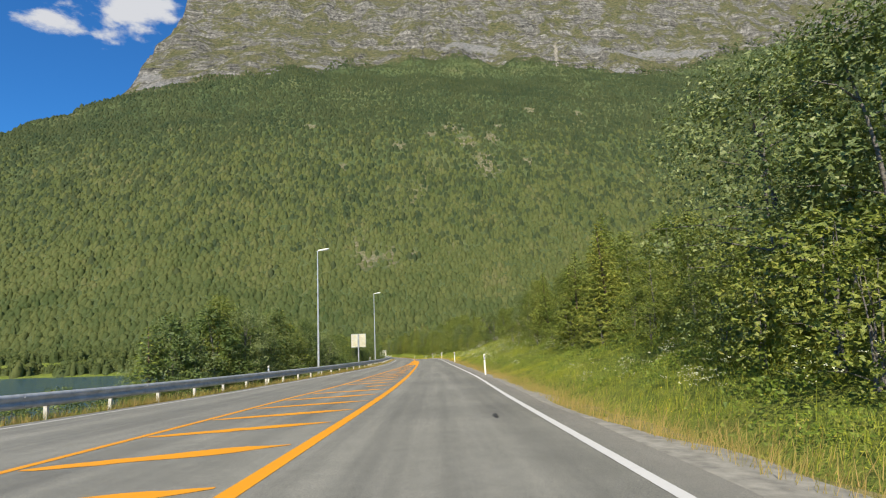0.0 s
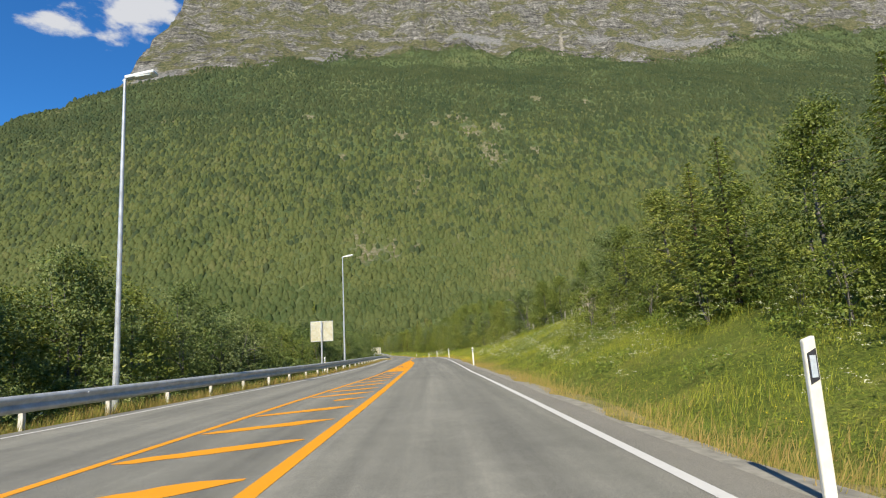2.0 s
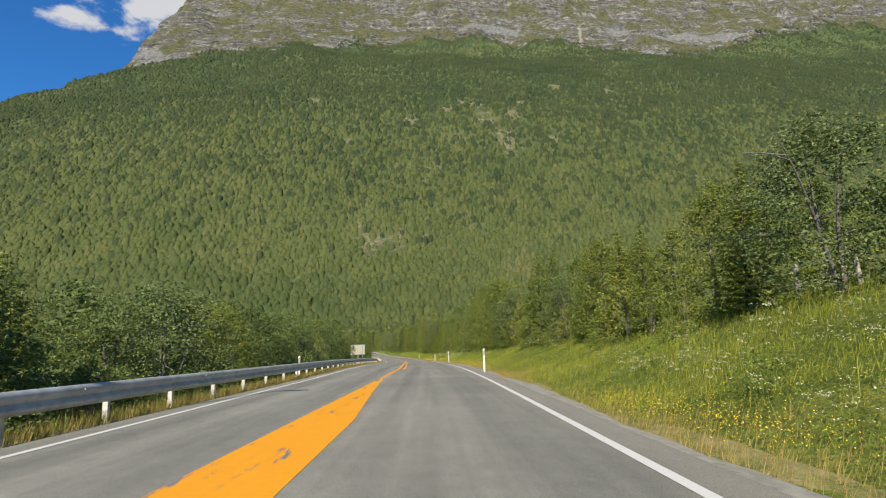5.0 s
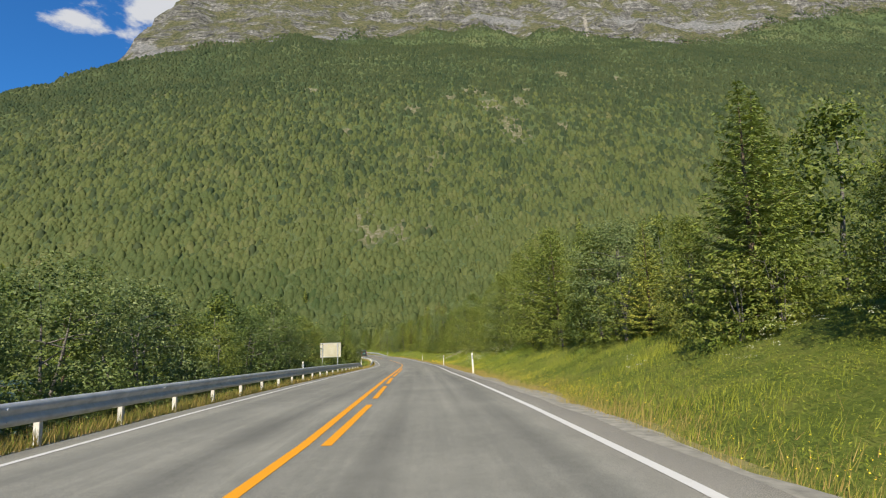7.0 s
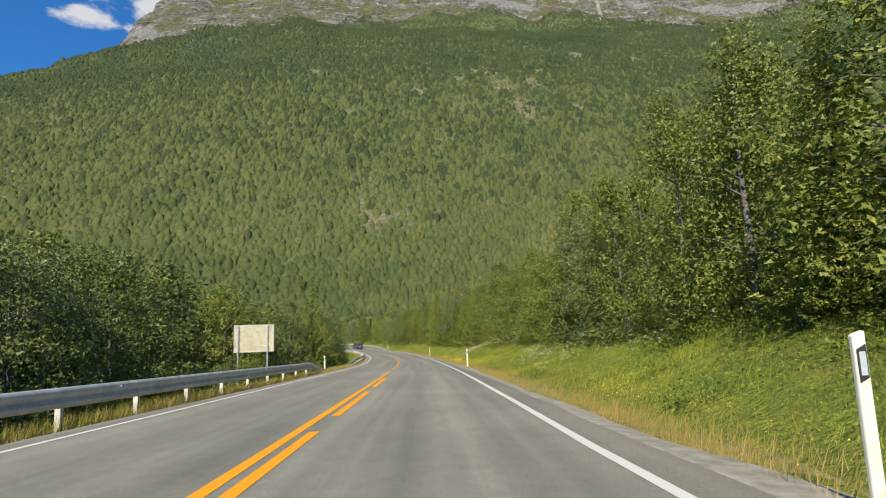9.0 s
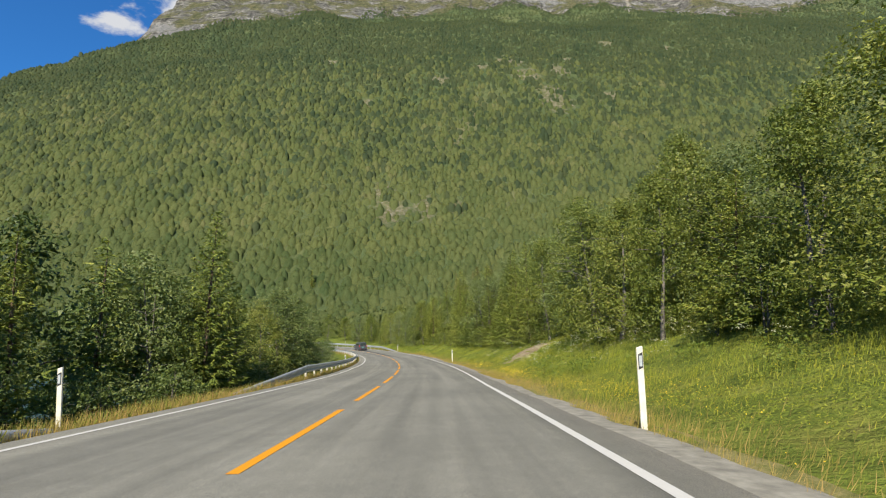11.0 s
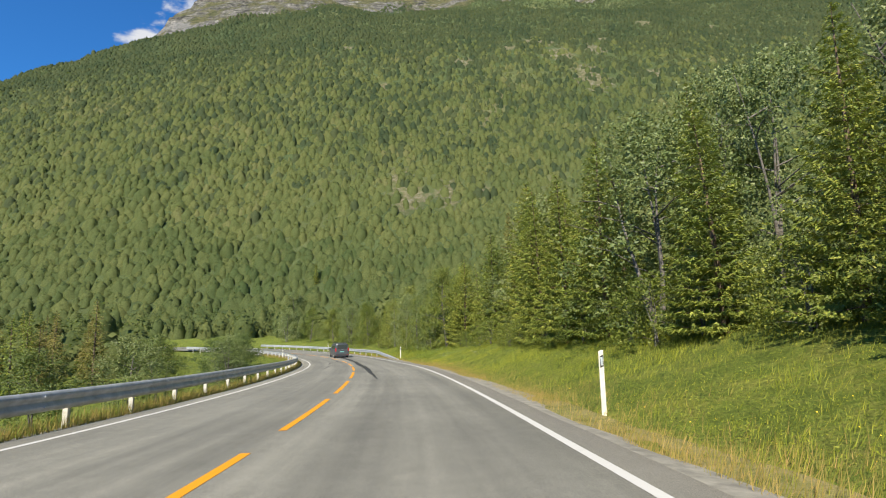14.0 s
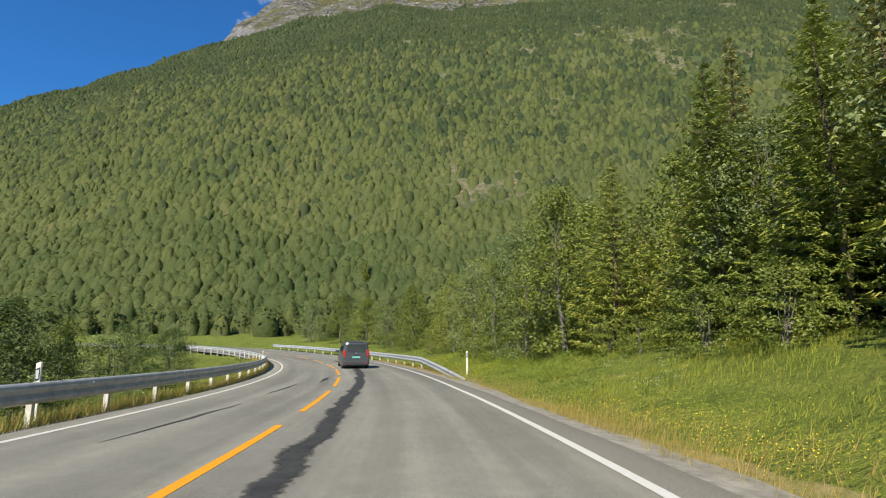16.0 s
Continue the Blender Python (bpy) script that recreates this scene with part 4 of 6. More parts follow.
def broadleaf(key, name, label, seed, leaf_mat, wide, start, clumps, leaves, leaf, stems=1):
    """A broad-leaved tree eight metres high: bent stems, rising limbs and clumps of leaves with gaps between."""
    rng = np.random.default_rng(seed)
    high, wood = 8.0, []
    for k in range(stems):
        lean = rng.normal(0, 0.25 if stems == 1 else 0.75, 2)
        f = np.linspace(0, 1, 9)
        px = lean[0] * f**1.3 + 0.12 * np.sin(f * 5 + seed + k) + (0.15 * rng.normal() if stems > 1 else 0)
        py = lean[1] * f**1.3 + 0.12 * np.cos(f * 4 + seed * 2 + k)
        stem = np.stack([px, py, -0.35 + f * (high * 0.88 + 0.35)], 1)
        wood.append(tube(stem, (0.13 if stems == 1 else 0.085) * (1 - f * 0.88), 8 if leaves > 5000 else 5))
        for q in range(int(9 / stems) + 2 if leaves > 5000 else 2):
            g = rng.uniform(start, 0.94)
            at = np.array([np.interp(g, f, stem[:, c]) for c in range(3)])
            turn = rng.uniform(0, 2 * math.pi)
            reach = wide * (math.sin(math.pi * min(1, (g - start * 0.6) / (1.02 - start * 0.6)) ** 0.75) * 0.85 + 0.18) * rng.uniform(0.6, 1.05)
            t = np.linspace(0, 1, 5)[:, None]
            limb = at + t * reach * np.array([math.cos(turn), math.sin(turn), 0]) + np.array([0, 0, 1]) * (t**0.8 * reach * 0.5 - 0.25 * t**2 * reach)
            limb += rng.normal(0, 0.04, limb.shape) * t
            wood.append(tube(limb[::2], 0.03 * (1 - 0.8 * t[::2, 0]) + 0.004, 4))
    # clumps spread over an uneven egg that reaches the ground, and darker filling inside
    turn, g = rng.uniform(0, 2 * math.pi, clumps), rng.uniform(0.03, 1.0, clumps)
    shape = np.interp(g, [0, 0.12, 0.3, 0.5, 0.7, 0.88, 1.0], [0.85, 1.0, 1.0, 0.88, 0.66, 0.38, 0.07] if stems == 1 else [0.85, 1.0, 1.05, 1.0, 0.86, 0.6, 0.2])
    lobes = 1 + 0.2 * np.sin(turn * 2 + seed) * np.sin(g * 9 + seed) + 0.12 * np.sin(turn * 5 + g * 14)
    r = wide * shape * lobes * rng.uniform(0.55, 1.0, clumps) ** 0.5
    c = np.stack([r * np.cos(turn), r * np.sin(turn), g * high], 1)
    if stems == 1:
        c[:, 0] += np.interp(c[:, 2], stem[:, 2], stem[:, 0])
        c[:, 1] += np.interp(c[:, 2], stem[:, 2], stem[:, 1])
    spread = rng.uniform(0.16, 0.4, clumps)
    k = rng.integers(0, clumps, leaves)
    off = rng.normal(0, 1, (leaves, 3)) * spread[k][:, None] * np.array([1, 1, 0.7])
    at = c[k] + off
    fill = leaves // 5
    at[:fill] *= np.array([0.6, 0.6, 0.94])
    at[:, 2] = np.clip(at[:, 2], 0.25, high * 1.03)
    axis = np.stack([0 * at[:, 0], 0 * at[:, 0], at[:, 2] - 0.6], 1)
    # each clump is lit like a small dome
    out = (at - axis) / 4.0 + off / spread[k][:, None] * 0.55 + np.array([0, 0, 0.4])
    size = leaf * rng.uniform(0.6, 1.35, leaves)
    size[:fill] *= 1.6
    return prototype(key, name, label, "tree", joined(wood), MAT_BIRCH_BARK, leaf_tips(at, out / (np.linalg.norm(out, axis=1)[:, None] + 1e-6), size, rng, 0.55), leaf_mat)


def spruce(key, label, seed, leaf_mat, wide, whorls, arms, twigs, leaf):
    """A spruce eight metres high: whorls of drooping branches with hanging twigs."""
    rng = np.random.default_rng(seed)
    high = 8.0
    f = np.linspace(0, 1, 9)
    stem = np.stack([0.05 * np.sin(f * 4 + seed), 0.05 * np.cos(f * 3 + seed), -0.3 + f * (high + 0.3)], 1)
    wood = [tube(stem, 0.12 * (1 - f) + 0.008, 8)]
    at, out, size = [], [], []
    for w in range(whorls):
        g = 0.05 + 0.94 * (w / (whorls - 1)) ** 0.93
        reach = wide * (1 - g) ** 0.82 * rng.uniform(0.85, 1.12) + 0.1
        n = max(4, int(arms * (1 - g * 0.45)))
        for a in range(n):
            turn = (a + rng.uniform(-0.35, 0.35)) * 2 * math.pi / n + w * 1.7
            r = reach * rng.uniform(0.72, 1.15)
            t = np.linspace(0, 1, 5)[:, None]
            flat = np.array([math.cos(turn), math.sin(turn), 0])
            droop = -0.34 * (1 - g) * t + 0.30 * t**2.5 + 0.35 * g * t
            limb = np.array([0, 0, g * high]) + flat * t * r + np.array([0, 0, 1]) * droop * r
            if (w + a) % 4 == 0 and g < 0.8:
                wood.append(tube(limb[::2], 0.02 * (1 - 0.8 * t[::2, 0]), 3))
            m = max(5, int(twigs * r / wide))
            q = rng.uniform(0.12, 1.04, m) ** 0.8
            side = np.cross(flat, [0, 0, 1.0])
            p = np.stack([np.interp(q, t[:, 0], limb[:, c]) for c in range(3)], 1)
            sway = rng.normal(0, 0.16, m) * (1.15 - q) * min(1.4, r + 0.3)
            p += side * sway[:, None] + np.array([0, 0, -1]) * np.abs(rng.normal(0, 0.07, m))[:, None]
            at.append(p)
            out.append(flat * (0.75 + 0 * q[:, None]) + side * np.sign(sway)[:, None] * 0.6 + np.array([0, 0, -0.28]) + rng.normal(0, 0.25, (m, 3)))
            size.append(leaf * rng.uniform(0.65, 1.3, m) * (0.75 + 0.35 * (1 - g)))
    at, out, size = np.concatenate(at), np.concatenate(out), np.concatenate(size)
    d = out / (np.linalg.norm(out, axis=1)[:, None] + 1e-9)
    b = np.cross(d, rng.normal(0, 0.5, d.shape) + np.array([0, 0, 1.0]))
    b /= np.linalg.norm(b, axis=1)[:, None] + 1e-9
    h = size[:, None] * 0.5
    v = np.stack([at - d * h + b * h * 0.27, at + d * h, at - d * h - b * h * 0.27], 1).reshape(-1, 3)
    return prototype(key, "spruce_tree", label, "tree", joined(wood), MAT_SPRUCE_BARK, (v, np.arange(len(v)).reshape(-1, 3)), leaf_mat)


for k in range(4):
    broadleaf(f"birch{k}", "birch_tree", "leafy green birch tree on the grassy roadside bank", 11 + k, MAT_BIRCH, 1.95 + 0.15 * (k % 3), 0.14, 170, 13000, 0.1)
for k in range(2):
    broadleaf(f"willow{k}", "willow_tree", "broad silvery-green willow tree beside the road", 31 + k, MAT_WILLOW, 2.6, 0.08, 140, 13000, 0.108, 3)
for k in range(3):
    spruce(f"spruce{k}", "dense yellow-green spruce tree on the roadside bank", 41 + k, MAT_SPRUCE, 1.62 + 0.17 * k, 27, 13, 66, 0.235)
for k in range(2):
    spruce(f"tall{k}", "tall dark green spruce tree on the roadside bank", 81 + k, MAT_SPRUCE, 1.72 + 0.2 * k, 25, 13, 112, 0.19)
spruce("rusty", "tall spruce tree with rust-brown tinged needles", 47, MAT_RUSTY, 1.4, 26, 12, 92, 0.185)
spruce("thinrusty", "rust-tinged spruce tree in a stand below the road", 48, MAT_RUSTY, 1.6, 22, 9, 24, 0.34)
for k in range(2):
    broadleaf(f"thin{k}", "birch_tree", "birch tree standing behind the roadside row", 51 + k, MAT_BIRCH, 2.2, 0.1, 100, 4600, 0.17)
# trees of the left side wear the leaf colour with shade mixed in
for k in range(2):
    broadleaf(f"alder{k}", "alder_tree", "dense dark green broad-leaved tree below the road, shade in its leaf colour", 71 + k, MAT_SHADED, 2.4, 0.08, 140, 13000, 0.108, 2)
broadleaf("thinshaded", "alder_tree", "dark green broad-leaved tree standing below the road, shade in its leaf colour", 55, MAT_SHADED, 2.2, 0.1, 100, 4600, 0.17)
broadleaf("bush", "birch_bush", "low leafy green bush at the foot of the trees", 61, MAT_BIRCH, 3.6, 0.05, 130, 3600, 0.22, 4)
broadleaf("darkbush", "alder_bush", "low dark green leafy bush below the guardrail, shade in its leaf colour", 62, MAT_SHADED, 3.6, 0.05, 130, 2900, 0.25, 4)
spruce("thinspruce", "spruce tree standing behind the roadside row", 57, MAT_SPRUCE, 1.7, 22, 9, 24, 0.36)


# metres over the road of the tops of the trees, ten metres to its right and twelve to its left
ROW_S = [0, 13, 15.5, 17, 20, 24, 28, 32, 38, 42, 46, 50, 55, 61, 66, 69, 72, 75, 80, 85, 95, 103, 108, 111, 113, 115, 117, 121, 129, 140, 150, 160, 172, 177, 182, 186, 191, 203, 206, 209, 212, 215, 220, 226, 231, 241, 246, 250, 255, 259, 266, 272, 280, 289, 300, 330]
ROW_TOP = [10.5, 10.2, 9.4, 7.4, 6.8, 6.8, 8.4, 9.0, 8.2, 7.6, 8.1, 7.2, 8.2, 6.6, 6.6, 7.3, 6.3, 6.8, 6.4, 6.9, 6.9, 7.2, 6.3, 6.2, 9.4, 9.2, 6.3, 6.8, 9.0, 10.8, 11, 10.8, 8.5, 7.6, 10.2, 11.3, 11, 11.2, 11.6, 10, 12.3, 10.7, 9.6, 11, 12.8, 12.8, 12.2, 12.0, 11.8, 9, 10.6, 9.8, 9.2, 9, 7.6, 7]
LOW_S = [15, 20, 26, 31, 37, 44, 47, 52, 59, 73, 80, 100, 115, 120, 128, 140, 150, 173, 183, 191, 203, 209, 212, 219, 226]
LOW_TOP = [1.0, 1.6, 2.5, 3.8, 5.4, 5.7, 4.9, 6.1, 4.8, 4.2, 4.4, 4.6, 4.9, 5.1, 4.3, 6, 6.2, 6.6, 6.2, 6.0, 6.6, 6.2, 5, 5.6, 3.8]


def plant(key, s, lat, high, wide=1.0):
    """Stands a copy of a tree on the ground at its place beside the road."""
    top, used = PROTOTYPES[key]
    p = road(s, lat)
    z = float(land(np.array([p[0]]), np.array([p[1]]))[0])
    if high > 3.4 and key != "rusty" and -20 < lat < 18 and s < 330 and (lat > 0 or (s < 226 and high < 8.7)):
        # the rows keep to the skyline that they have over the road
        over = np.interp(s, ROW_S, ROW_TOP) * (1 + (0.085 if lat < 12.4 else 0.03) * (lat - 10)) if lat > 0 else np.interp(s, LOW_S, LOW_TOP) * (1 + (0.055 if lat > -14.9 else 0.03) * (-12.5 - lat))
        high = max(2.4, (over + p[2] - z) * (0.93 + 0.09 * math.sin(s * 3.7 + lat)))
    turn = (s * 73.1 + lat * 131.7) % 360
    lean = 3.0 * math.sin(s * 1.7)
    k = high / 8.0
    wide *= 1.06 + 0.16 * math.sin(s * 2.3) + (0.18 if high < 7 else 0.0)
    m = pose(p[0], p[1], z - 0.05, lean, 2.0 * math.cos(lat * 3.1), turn) @ Matrix.Diagonal((k * wide, k * wide, k, 1))
    PROTOTYPES[key][1] += 1
    if used:
        copy_thing(top, m @ Matrix.Diagonal((1 / top.scale.x, 1 / top.scale.y, 1 / top.scale.z, 1)))
    else:
        top.matrix_basis = m


# kind, metres along the road, metres to its right, height
BESIDE = [
    ("birch0", 13.5, 11.8, 9.6, 0.8), ("birch1", 15.2, 12.6, 9.6, 0.75), ("birch2", 11.0, 12.8, 9.8), ("birch3", 20.5, 10.6, 5.4), ("willow0", 12.0, 9.0, 4.5), ("willow1", 9.0, 9.4, 6.0), ("birch1", 24.0, 10.4, 4.9),
    ("spruce0", 28.5, 9.8, 6.6), ("spruce1", 31.5, 10.8, 7.4), ("spruce2", 34.0, 9.6, 6.6), ("spruce0", 37.5, 10.2, 5.8), ("birch2", 36.0, 12.5, 6.5),
    ("birch3", 40.5, 10.4, 5.4), ("spruce1", 43.5, 9.8, 5.8), ("spruce2", 46.5, 10.4, 6.0), ("birch0", 50.0, 11.0, 7.5), ("birch1", 54.5, 10.2, 6.9), ("willow0", 56.0, 10.6, 5.0),
    ("birch2", 61.0, 12.8, 3.6), ("willow1", 64.5, 13.2, 4.6), ("birch3", 68.5, 12.8, 5.2), ("willow0", 71.0, 12.6, 4.6), ("birch0", 74.5, 12.2, 5.0), ("birch1", 77.5, 11.4, 5.2),
    ("birch1", 70.0, 17.5, 5.0), ("birch0", 73.0, 15.5, 5.4), ("spruce1", 76.0, 15.0, 5.0), ("birch2", 79.0, 12.2, 5.6), ("willow1", 82.5, 10.8, 4.0), ("spruce0", 86.0, 10.4, 4.8), ("birch3", 89.0, 11.0, 4.6), ("spruce2", 92.5, 9.9, 4.6), ("spruce1", 96.0, 10.2, 5.6),
    ("birch0", 99.5, 10.4, 4.6), ("birch1", 103.0, 10.6, 5.2), ("willow0", 106.0, 10.0, 5.2), ("birch2", 108.8, 10.4, 5.6), ("tall1", 113.0, 9.8, 7.6), ("tall0", 114.9, 11.2, 7.6), ("birch3", 117.0, 10.0, 6.0),
    ("spruce2", 120.0, 9.6, 5.6), ("willow0", 123.5, 9.8, 5.4), ("birch0", 126.5, 9.6, 5.0), ("spruce0", 130.0, 9.8, 4.8), ("spruce2", 134.0, 9.4, 7.0), ("birch1", 137.0, 9.8, 7.0),
    ("spruce1", 139.5, 9.6, 7.6), ("birch2", 143.5, 10.0, 7.8), ("birch3", 147.0, 9.8, 7.6), ("birch0", 151.5, 9.2, 7.4), ("willow1", 155.0, 9.2, 6.0), ("birch1", 159.0, 9.6, 7.2),
    ("spruce0", 163.0, 9.6, 7.0), ("birch2", 167.0, 9.6, 7.8), ("birch3", 171.5, 9.8, 7.6), ("spruce2", 175.0, 9.8, 7.2), ("birch0", 179.5, 9.4, 8.0), ("birch1", 184.0, 9.2, 8.8),
    ("birch2", 188.5, 9.6, 8.0), ("willow0", 192.0, 11.0, 6.8), ("birch3", 197.5, 11.6, 9.6), ("birch0", 201.0, 10.0, 9.0), ("tall1", 206.5, 9.8, 9.6), ("tall0", 210.0, 9.8, 7.0),
    ("tall0", 213.5, 9.6, 9.0), ("tall1", 218.0, 9.8, 10.5), ("tall0", 222.5, 9.6, 9.4), ("willow0", 227.5, 10.2, 8.0), ("tall1", 231.0, 9.8, 7.4), ("tall0", 235.0, 9.4, 7.6),
    ("tall1", 239.5, 9.6, 8.4), ("tall1", 243.0, 10.6, 6.5), ("tall0", 247.0, 11.8, 9.0), ("tall1", 252.5, 12.4, 11.0), ("tall0", 257.0, 12.0, 10.5), ("tall1", 262.5, 10.6, 7.5),
    ("birch0", 266.0, 9.4, 6.0), ("willow1", 270.0, 9.0, 5.4), ("birch1", 275.5, 9.2, 7.2), ("willow0", 281.0, 9.6, 5.6), ("birch2", 287.0, 10.0, 6.5), ("spruce1", 292.0, 11.0, 7.0), ("birch3", 298.0, 10.5, 6.5),
    ("willow1", 305.0, 11.0, 6.0), ("birch0", 312.0, 11.5, 6.5), ("birch2", 320.0, 12.0, 6.5), ("willow0", 328.0, 12.0, 6.0),
    ("rusty", 241.0, 14.5, 11.0), ("rusty", 246.0, 16.0, 12.0), ("rusty", 251.5, 15.0, 12.0), ("rusty", 255.0, 17.5, 13.0), ("rusty", 259.0, 14.5, 13.0), ("rusty", 263.0, 16.5, 11.5), ("rusty", 268.0, 16.0, 9.0),
    ("birch0", 174.0, 12.0, 10.0), ("birch2", 178.0, 12.2, 10.5), ("birch3", 182.0, 12.0, 10.5), ("birch1", 186.5, 12.4, 10.0),
    ("bush", 5.0, 7.4, 2.8), ("bush", 6.8, 6.6, 2.3), ("bush", 8.6, 7.4, 3.2), ("bush", 10.6, 7.2, 2.4), ("bush", 13.5, 8.0, 2.2),
    # the other side, down the slope
    ("willow0", 33.0, -16.6, 6.0), ("birch0", 37.0, -15.6, 7.4), ("willow0", 40.5, -14.6, 8.0), ("alder1", 44.5, -15.4, 8.0), ("alder0", 48.5, -14.4, 7.6), ("birch2", 52.5, -14.0, 6.6), ("alder0", 56.5, -13.6, 5.6),
    ("willow0", 60.5, -13.0, 5.2), ("alder1", 64.5, -12.4, 5.4), ("birch0", 69.0, -13.6, 4.6), ("alder0", 73.0, -14.0, 4.6), ("birch2", 78.5, -13.6, 5.4), ("alder0", 82.0, -11.2, 6.6),
    ("spruce0", 85.0, -12.2, 6.6), ("alder1", 89.0, -11.2, 5.0), ("willow0", 93.5, -11.6, 5.2), ("birch0", 98.0, -11.4, 5.4), ("birch2", 102.5, -11.8, 5.8), ("alder0", 107.0, -11.8, 6.0),
    ("alder0", 111.5, -11.8, 6.4), ("alder1", 116.0, -12.2, 6.0), ("willow0", 120.5, -12.0, 5.8), ("birch0", 125.0, -12.4, 5.8), ("birch2", 130.0, -12.0, 5.6), ("alder0", 135.0, -12.0, 6.0),
    ("alder0", 139.5, -12.2, 6.4), ("willow0", 144.0, -12.4, 7.0), ("alder1", 148.5, -12.2, 6.8), ("alder0", 152.0, -15.8, 5.6), ("birch0", 157.0, -17.0, 5.4), ("birch2", 165.0, -13.6, 5.6),
    ("spruce1", 174.5, -13.0, 6.6), ("alder0", 170.0, -14.0, 6.0), ("spruce2", 185.6, -11.6, 10.6), ("alder1", 184.5, -13.8, 7.4), ("willow0", 188.0, -12.8, 6.2), ("birch0", 191.0, -11.8, 6.4),
    ("birch2", 196.0, -11.6, 6.4), ("alder0", 200.5, -11.6, 7.2), ("alder0", 204.5, -12.0, 7.0), ("alder1", 209.0, -12.2, 6.2), ("willow0", 213.0, -11.8, 5.8), ("birch2", 217.0, -12.0, 5.2), ("alder0", 227.0, -12.4, 3.6),
    ("willow0", 232.0, -11.6, 4.0), ("alder0", 236.5, -12.0, 4.2), ("birch0", 245.0, -14.0, 4.4), ("willow0", 248.0, -11.0, 4.2), ("alder1", 251.5, -12.4, 4.8), ("alder0", 255.0, -11.2, 4.4), ("willow0", 259.0, -12.6, 4.0), ("alder0", 272.0, -13.4, 4.0), ("alder0", 279.0, -13.0, 4.0), ("willow0", 286.0, -13.5, 4.2), ("birch2", 261.0, -12.6, 4.2), ("willow0", 266.0, -12.4, 3.8),
]
for row in BESIDE:
    plant(*row)
rng = random.Random(5)
for s in np.arange(57.5, 85, 2.1):
    plant("bush", float(s) + rng.uniform(-0.7, 0.7), rng.uniform(13.4, 15.2), rng.uniform(2.3, 3.3))
for s in np.arange(2, 310, 3.6):
    if not 52 < s < 80:
        plant(rng.choice(["tall0", "tall1", "willow0", "tall1"] if 176 < s < 262 else ["thin0", "thin1", "thinspruce"]), float(s) + rng.uniform(-1, 1), rng.uniform(12.6, 15.5), np.interp(s, [0, 40, 85, 130, 190, 240, 310], [6, 5.2, 4.2, 5.2, 6.8, 8, 6]) * rng.uniform(0.8, 1.05))
for s in np.arange(30, 215, 3.0):
    plant(rng.choice(["thinshaded", "thin1", "thinshaded", "thinspruce"]), float(s) + rng.uniform(-1, 1), -rng.uniform(15, 18.5), rng.uniform(5.6, 7.0), 1.15)
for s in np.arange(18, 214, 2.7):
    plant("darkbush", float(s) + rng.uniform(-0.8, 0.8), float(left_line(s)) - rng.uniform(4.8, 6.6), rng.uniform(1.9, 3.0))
for s in np.arange(8, 300, 3.3):
    if not 55 < s < 84 and not 186 < s < 201:
        plant("bush", float(s) + rng.uniform(-1.5, 1.5), rng.uniform(8.7, 9.8), rng.uniform(1.2, 2.7))
for k in range(90):
    s, lat = rng.uniform(226, 300), -rng.uniform(24, 62)
    p = road(s, lat)
    if float(land(np.array([p[0]]), np.array([p[1]]))[0]) > 0.4:
        plant("thinrusty" if k % 3 else "thinspruce", s, lat, rng.uniform(6.0, 8.5))

# a pale willow and a dark spruce that stand out at the foot of the mountain
for key, x, y, high, wide in (("willow1", -114.0, 440.0, 10.0, 1.35), ("tall0", -109.0, 455.0, 10.5, 0.8), ("willow1", -100.0, 436.0, 6.5, 1.4), ("willow0", -128.0, 437.0, 6.0, 1.5)):
    z = float(land(np.array([x]), np.array([y]))[0])
    top = PROTOTYPES[key][0]
    copy_thing(top, pose(x, y, z, 0, 0, x * 37) @ Matrix.Diagonal((high / 8 * wide, high / 8 * wide, high / 8, 1)) @ Matrix.Diagonal((1 / top.scale.x, 1 / top.scale.y, 1 / top.scale.z, 1)))

# ---------------------------------------------------------------- guardrails


def rail_profile():
    """The W-shaped section of a steel guardrail: outwards and up, in metres."""
    return [(0.0, 0.0), (0.035, 0.02), (0.08, 0.07), (0.08, 0.125), (0.015, 0.175), (0.015, 0.215), (0.08, 0.265), (0.08, 0.32), (0.035, 0.37), (0.0, 0.39)]


